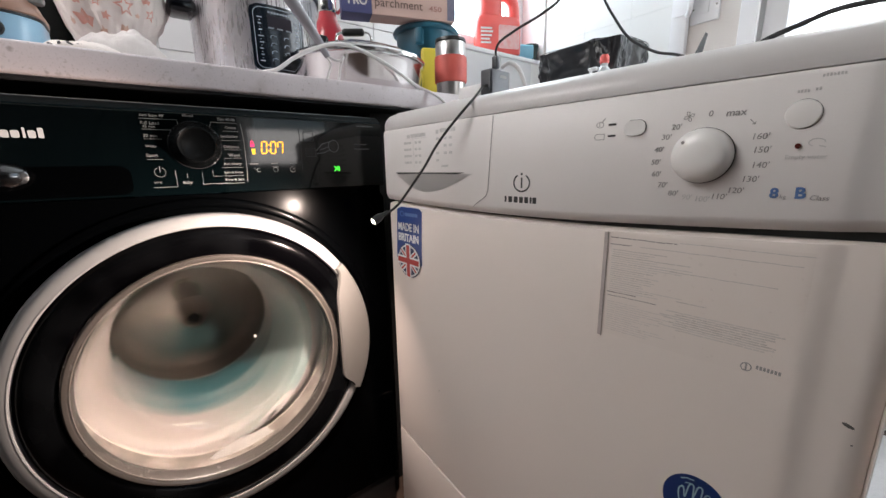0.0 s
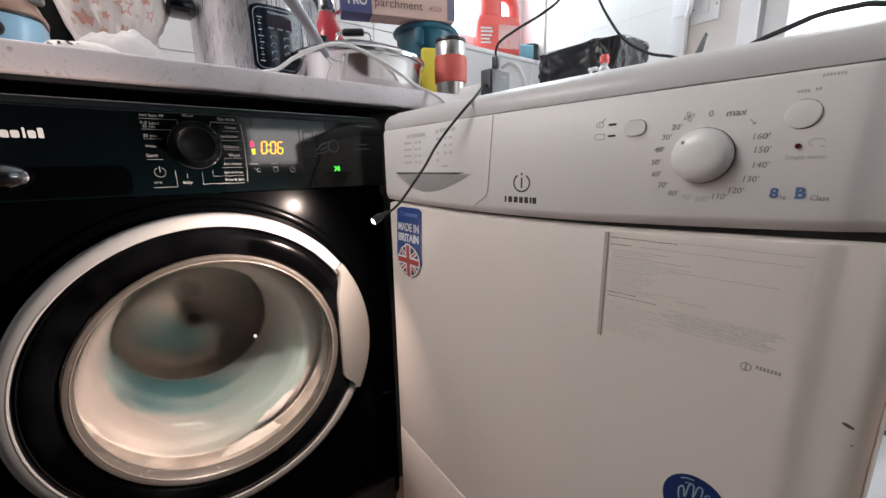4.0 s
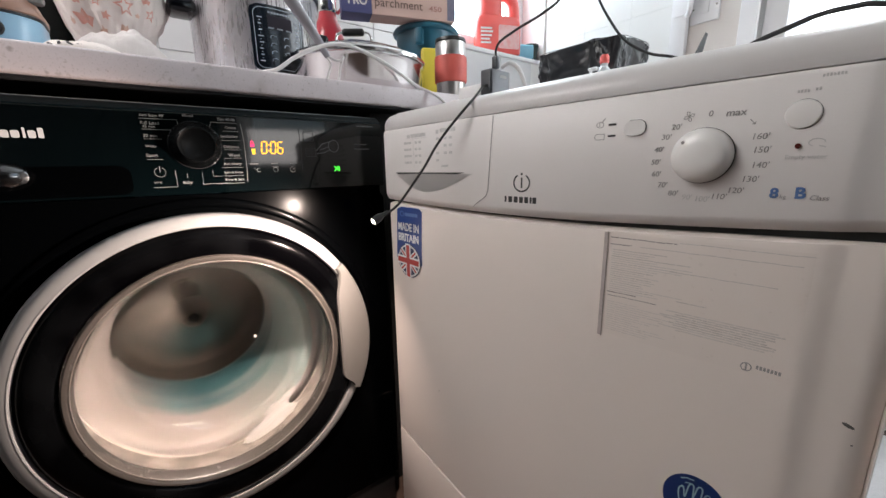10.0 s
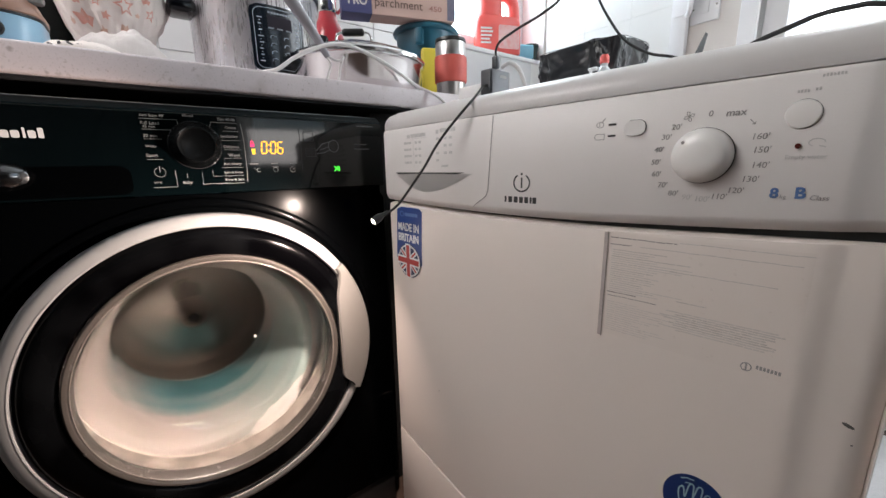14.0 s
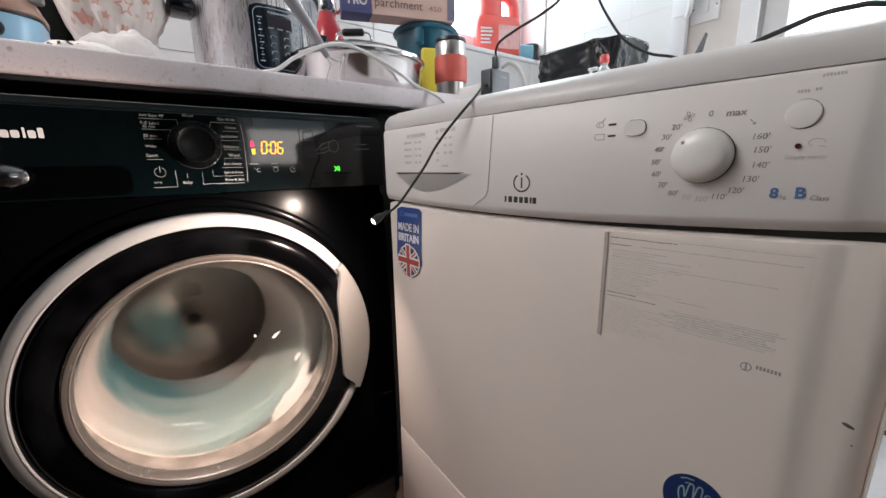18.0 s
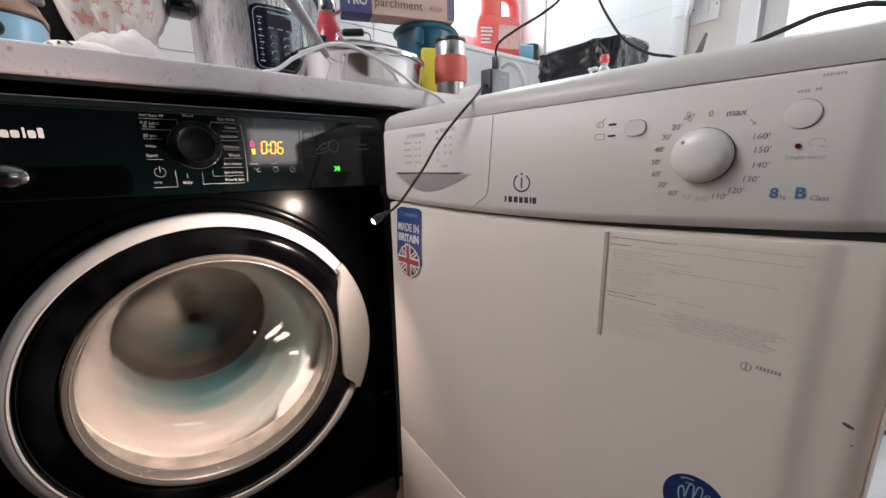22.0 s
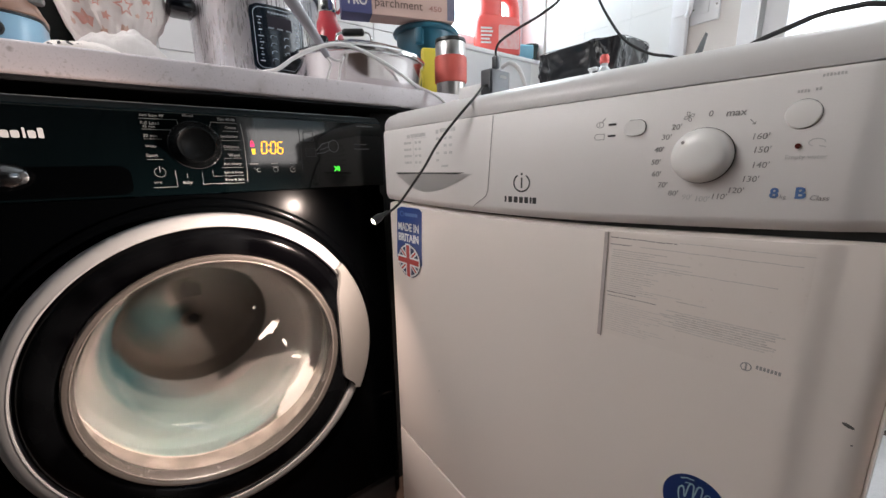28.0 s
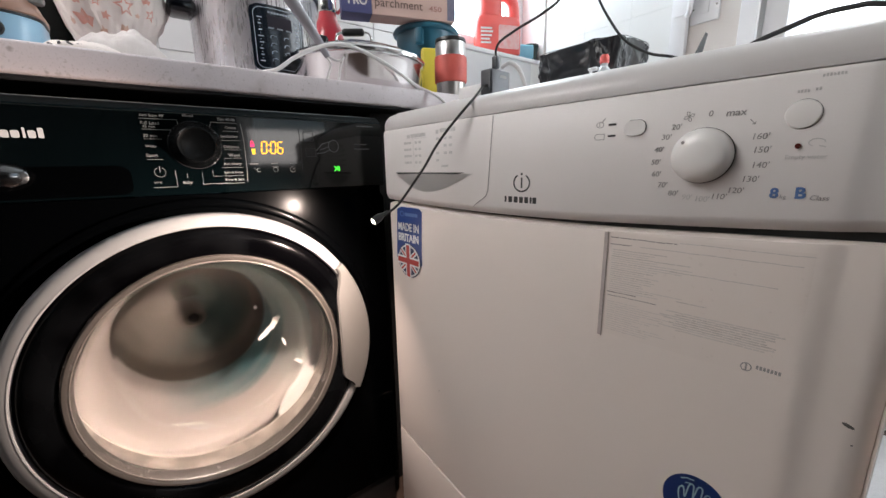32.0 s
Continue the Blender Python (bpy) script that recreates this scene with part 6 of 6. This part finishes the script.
CHARGER = material("charger_plastic", (0.035, 0.038, 0.045), 0.35, other=(0.05, 0.053, 0.06), scale=20)
CHARGER_SIDE = material("charger_face", (0.10, 0.105, 0.125), 0.3, scale=20, mix=0.3)
ad = thing("usb_charger", DRY @ pose(0.2035, 0.062, 0.8502), "black two-port charger block on the dryer top", "charger")
part("block", box(-0.0310, -0.0112, -0.010, 0.031, 0.0, 0.0395, 0.0025, 3), CHARGER, ad)
part("face", box(-0.0111, -0.0098, -0.0088, 0.0298, 0.001, 0.0385, 0.0006, 1), CHARGER_SIDE, ad, "greyish charger face")
part("mark", box(-0.0097, -0.0094, 0.008, 0.022, 0.0285, 0.0320), PRINT, ad, smooth=False)
part("plug", merge(box(-0.0165, -0.0080, -0.003, 0.006, 0.0397, 0.056, 0.002)), CHARGER, ad)
UW = material("white_cable", (0.72, 0.70, 0.69), 0.4, other=(0.6, 0.58, 0.57), scale=40, mix=0.4)
GREY_CABLE = material("grey_cable", (0.25, 0.24, 0.265), 0.42, other=(0.34, 0.33, 0.34), scale=30, mix=0.5)
wp = thing("white_plug", DRY @ pose(0.1300, 0.085, 0.8503), "white plug lying on the dryer top", "plug")
part("body", box(-0.022, 0.028, -0.016, 0.02, 0.0, 0.028, 0.006, 3), UW, wp)
part("pin_base", box(-0.048, -0.0225, -0.013, 0.016, 0.0, 0.012, 0.003, 2), UW, wp)
part("pin", box(0.0285, 0.044, -0.004, 0.004, 0.010, 0.018, 0.0015, 1), BLACK_PLASTIC, wp)


def cable(name, pts, r, mat, label, per=12, sides=10):
    return solid(name, tube(pts, r, sides, per), mat, Matrix.Identity(4), label, "cable")


cable("black_usb_cable", [dry_world(*p) for p in ((0.1913, 0.0635, 0.9060), (0.1920, 0.063, 0.914), (0.2040, 0.058, 0.9215), (0.2400, 0.053, 0.9285), (0.2740, 0.05, 0.9341), (0.3016, 0.05, 0.9473), (0.335, 0.03, 0.985), (0.42, -0.08, 1.06), (0.52, -0.25, 1.05), (0.60, -0.42, 0.95), (0.63, -0.50, 0.80), (0.64, -0.52, 0.4), (0.66, -0.53, 0.004))], 0.0016, BLACK_MATT, "black cable rising from the charger")
wire = thing("inspection_camera", pose(0, 0, 0), "thin black inspection camera cable with a lit tip", "inspection camera")
part("wire", tube([dry_world(*p) for p in ((0.1870, 0.054, 0.868), (0.1854, 0.045, 0.8657), (0.1978, 0.022, 0.8545), (0.208, 0.0, 0.8418), (0.2142, -0.02, 0.8291), (0.2019, -0.028, 0.8137), (0.1891, -0.031, 0.8015), (0.1685, -0.033, 0.7819))]
     + [(-0.0520, -0.2215, 0.7600), (-0.0632, -0.2119, 0.7392), (-0.0723, -0.2036, 0.7227), (-0.0824, -0.1967, 0.7075), (-0.0928, -0.1907, 0.6978), (-0.1005, -0.1862, 0.6920)], 0.0017, 10, 10), BLACK_MATT, wire)
LT = Vector((-0.1130, -0.1795, 0.6850))
axis_ = (Vector(LED_TO) - LT).normalized() * 0.4 + Vector((-0.9, -0.25, -0.35)).normalized() * 0.6
tipm = Matrix.Translation(LT) @ axis_.to_track_quat("Z", "Y").to_matrix().to_4x4()
head_ = part("camera_head", moved(sheet_lathe([(0.0019, -0.026), (0.0024, -0.018), (0.0042, -0.0145), (0.0055, -0.012), (0.0058, 0.0), (0.0050, 0.0005), (0.0048, -0.002)], 24, "z"), tipm), BLACK_PLASTIC, wire, "black camera head")
part("lamp_face", moved(lathe([(0.0047, -0.002), (0.0046, -0.0008), (0.0, -0.0004)], 24), tipm), WHITE_LIGHT, head_, "glowing lamp face")
HOSE = cable("black_hose_cable", [(1.19, 0.50, 2.0), (1.0, 0.35, 1.7), (0.70, 0.05, 1.33), (0.62, -0.033, 1.1802), (0.62, -0.0837, 1.0922), (0.62, -0.1236, 1.0439), (0.62, -0.1804, 1.0059), (0.62, -0.2312, 0.9875), (0.6, -0.30, 0.952), (0.5, -0.38, 0.900), (0.38, -0.42, 0.882), (0.3, -0.4477, 0.893), (0.3, -0.4679, 0.9062), (0.3, -0.5028, 0.9162), (0.3, -0.5268, 0.9222), (0.3, -0.554, 0.9223), (0.3, -0.5816, 0.9166), (0.32, -0.68, 0.88), (0.36, -0.76, 0.6), (0.38, -0.78, 0.1), (0.40, -0.86, 0.004)], 0.0031, BLACK_MATT, "thick black cable looping over the dryer top")
cable("white_flex", [(-0.20, 0.05, 0.9078), (-0.1701, 0.012, 0.9085), (-0.1404, 0.01, 0.9296), (-0.1025, 0.01, 0.9503), (-0.0629, 0.01, 0.9626), (-0.0219, 0.01, 0.9583), (0.0335, 0.01, 0.9398), (0.095, 0.01, 0.9108), (0.125, -0.012, 0.893), (0.15, -0.045, 0.8565), dry_world(0.085, 0.09, 0.858)], 0.0031, UW, "white flex looping across the worktop edge")
cable("grey_appliance_lead", [(-0.19, 0.20, 1.10), (-0.1614, 0.06, 1.075), (-0.1414, 0.03, 1.0342), (-0.1190, 0.03, 1.0060), (-0.0985, 0.03, 0.9785), (-0.0840, 0.03, 0.9560), (-0.0765, 0.03, 0.9440)], lambda t: 0.0108 - 0.0062 * max(0, (t - 0.35) / 0.65), GREY_CABLE, "thick grey appliance lead hanging from the cooker")
for name_, pts_, r_ in (("lead_core", [(-0.0800, 0.0295, 0.9480), (-0.0762, 0.028, 0.9400), (-0.0736, 0.026, 0.9345), (-0.0728, 0.030, 0.9300), (-0.0740, 0.040, 0.918), (-0.0760, 0.046, CT + 0.0022)], 0.0020),
                        ("lead_core", [(-0.0775, 0.0285, 0.9460), (-0.0640, 0.026, 0.9400), (-0.0560, 0.025, 0.9405), (-0.0505, 0.026, 0.9450), (-0.0490, 0.030, 0.9470), (-0.0500, 0.040, 0.936), (-0.0540, 0.046, CT + 0.0022)], 0.0022)):
    cable(name_, pts_, r_, UW, "thin split core at the end of the grey lead")
cable("white_thin_cable", [dry_world(*p) for p in ((0.1850, 0.085, 0.8960), (0.1978, 0.085, 0.8992), (0.2088, 0.085, 0.8942), (0.2168, 0.085, 0.8854), (0.2215, 0.086, 0.8750), (0.2235, 0.09, 0.8640), (0.216, 0.11, 0.8540), (0.19, 0.14, 0.8530), (0.16, 0.15, 0.8530))], 0.0030, UW, "thin white cable curled on the dryer top")

# pale sheet made up for the bright area beyond the dryer, by the garden door
solid("bright_area_sheet", box(0.66, 1.16, -1.2, -0.2, 0.0, 0.012, 0.004), material("bright_area_pale", (0.78, 0.78, 0.8), 0.9, other=(0.7, 0.7, 0.72), scale=40, mix=0.5, bump=0.6, bump_scale=300), pose(0, 0, 0.0005), "pale grey-white sheet added on the floor for the bright area past the dryer", "mat")


# ---- what moves ----
# where the teal garment stands at each second, clockwise from the top
PHASE = (182, 278, 20, 108, 215, 300, 190, 285, 20, 10, 172, 5, 312, 278, 190, 270, 20, 122, 245, 298, 318, 275, 176, 15, 125, 168, 260, 350, 272, 112, 176, 172, 130)


def spin_rows():
    rows, total = [], float(PHASE[0])
    for k in range(32):
        step = 6 * 360 + (PHASE[k + 1] - PHASE[k]) % 360
        for f in range(30):
            rows.append((k + f / 30, total + step * f / 30))
        total += step
    rows.append((32.0, total))
    return rows


def motions():
    for ob in (drum, LAUNDRY_WHITE, LAUNDRY_TEAL, LAUNDRY_PALE):
        walk(ob, [(t, AXIS @ pose(0, 0, 0, 0, a % 360, 0)) for t, a in spin_rows()])
    # the last figure of the clock goes from seven to six: segments sink behind the fascia or rise
    rest, sunk = pose(0, 0, 0), pose(0, 0.006, 0)
    for ch in "deg":
        walk(last[ch], [(0.0, sunk), (2.5, sunk), (2.6, rest), (32.0, rest)])
    walk(last["b"], [(0.0, rest), (2.5, rest), (2.6, sunk), (32.0, sunk)])
    # the loose black cable is drawn aside in the first seconds
    aside = pose(0.0, -0.012, 0.001)
    walk(HOSE, [(0.0, aside), (0.8, aside), (1.6, pose(0, -0.008, 0.001)), (2.3, pose(0, 0, 0)), (32.0, pose(0, 0, 0))])
    # suds creep round the inside of the glass
    paths = ([(0.0, -0.2809, 0.0260, 0.2787, -8), (3.0, -0.2735, 0.0260, 0.2790, -11), (6.0, -0.2500, 0.0260, 0.2845, -22), (8.0, -0.2400, 0.0270, 0.2925, -27), (11.0, -0.2310, 0.0360, 0.3010, -31), (13.0, -0.228, 0.0455, 0.304, -34), (17.0, -0.196, 0.0455, 0.322, -46), (23.0, -0.184, 0.0455, 0.333, -52), (32.0, -0.180, 0.0455, 0.338, -54)],
             [(0.0, -0.210, 0.0555, 0.316, -36), (12.0, -0.200, 0.0555, 0.322, -40), (16.0, -0.170, 0.0555, 0.352, -56), (24.0, -0.162, 0.0555, 0.366, -62), (32.0, -0.165, 0.0555, 0.360, -60)],
             [(0.0, -0.222, 0.0490, 0.306, -34), (13.0, -0.215, 0.0490, 0.311, -36), (19.6, -0.164, 0.0700, 0.370, -60), (21.2, -0.190, 0.0865, 0.440, -30), (22.0, -0.200, 0.0905, 0.452, -35), (25.0, -0.212, 0.0905, 0.457, -48), (32.0, -0.214, 0.0905, 0.455, -45)],
             [(0.0, -0.240, 0.0490, 0.300, -34), (17.0, -0.196, 0.0490, 0.323, -46), (20.4, -0.164, 0.0700, 0.372, -60), (21.6, -0.182, 0.0865, 0.425, -10), (23.0, -0.192, 0.0905, 0.452, -30), (27.5, -0.200, 0.0905, 0.462, -52), (32.0, -0.198, 0.0905, 0.470, -55)],
             [(0.0, -0.230, 0.0490, 0.303, -32), (14.0, -0.200, 0.0490, 0.320, -45), (15.6, -0.164, 0.0700, 0.372, -60), (16.7, -0.196, 0.0865, 0.440, -30), (20.5, -0.200, 0.0880, 0.446, -35), (24.0, -0.184, 0.0865, 0.424, 80), (32.0, -0.186, 0.0870, 0.428, 80)],
             [(0.0, -0.235, 0.0905, 0.452, 0), (16.0, -0.235, 0.0905, 0.452, 0), (24.0, -0.235, 0.0905, 0.470, 0), (28.0, -0.230, 0.0905, 0.508, 0), (32.0, -0.228, 0.0905, 0.508, 0)],
             [(0.0, -0.226, 0.0490, 0.305, -34), (15.0, -0.205, 0.0490, 0.317, -42), (17.0, -0.164, 0.0700, 0.374, -65), (20.0, -0.170, 0.0800, 0.400, 5), (25.0, -0.168, 0.0790, 0.398, 20), (32.0, -0.164, 0.0720, 0.384, 40)])
    for ob, path in zip(FOAMS, paths):
        walk(ob, [(t, pose(x, y, z, 0, turn, 0)) for t, x, y, z, turn in path])


motions()
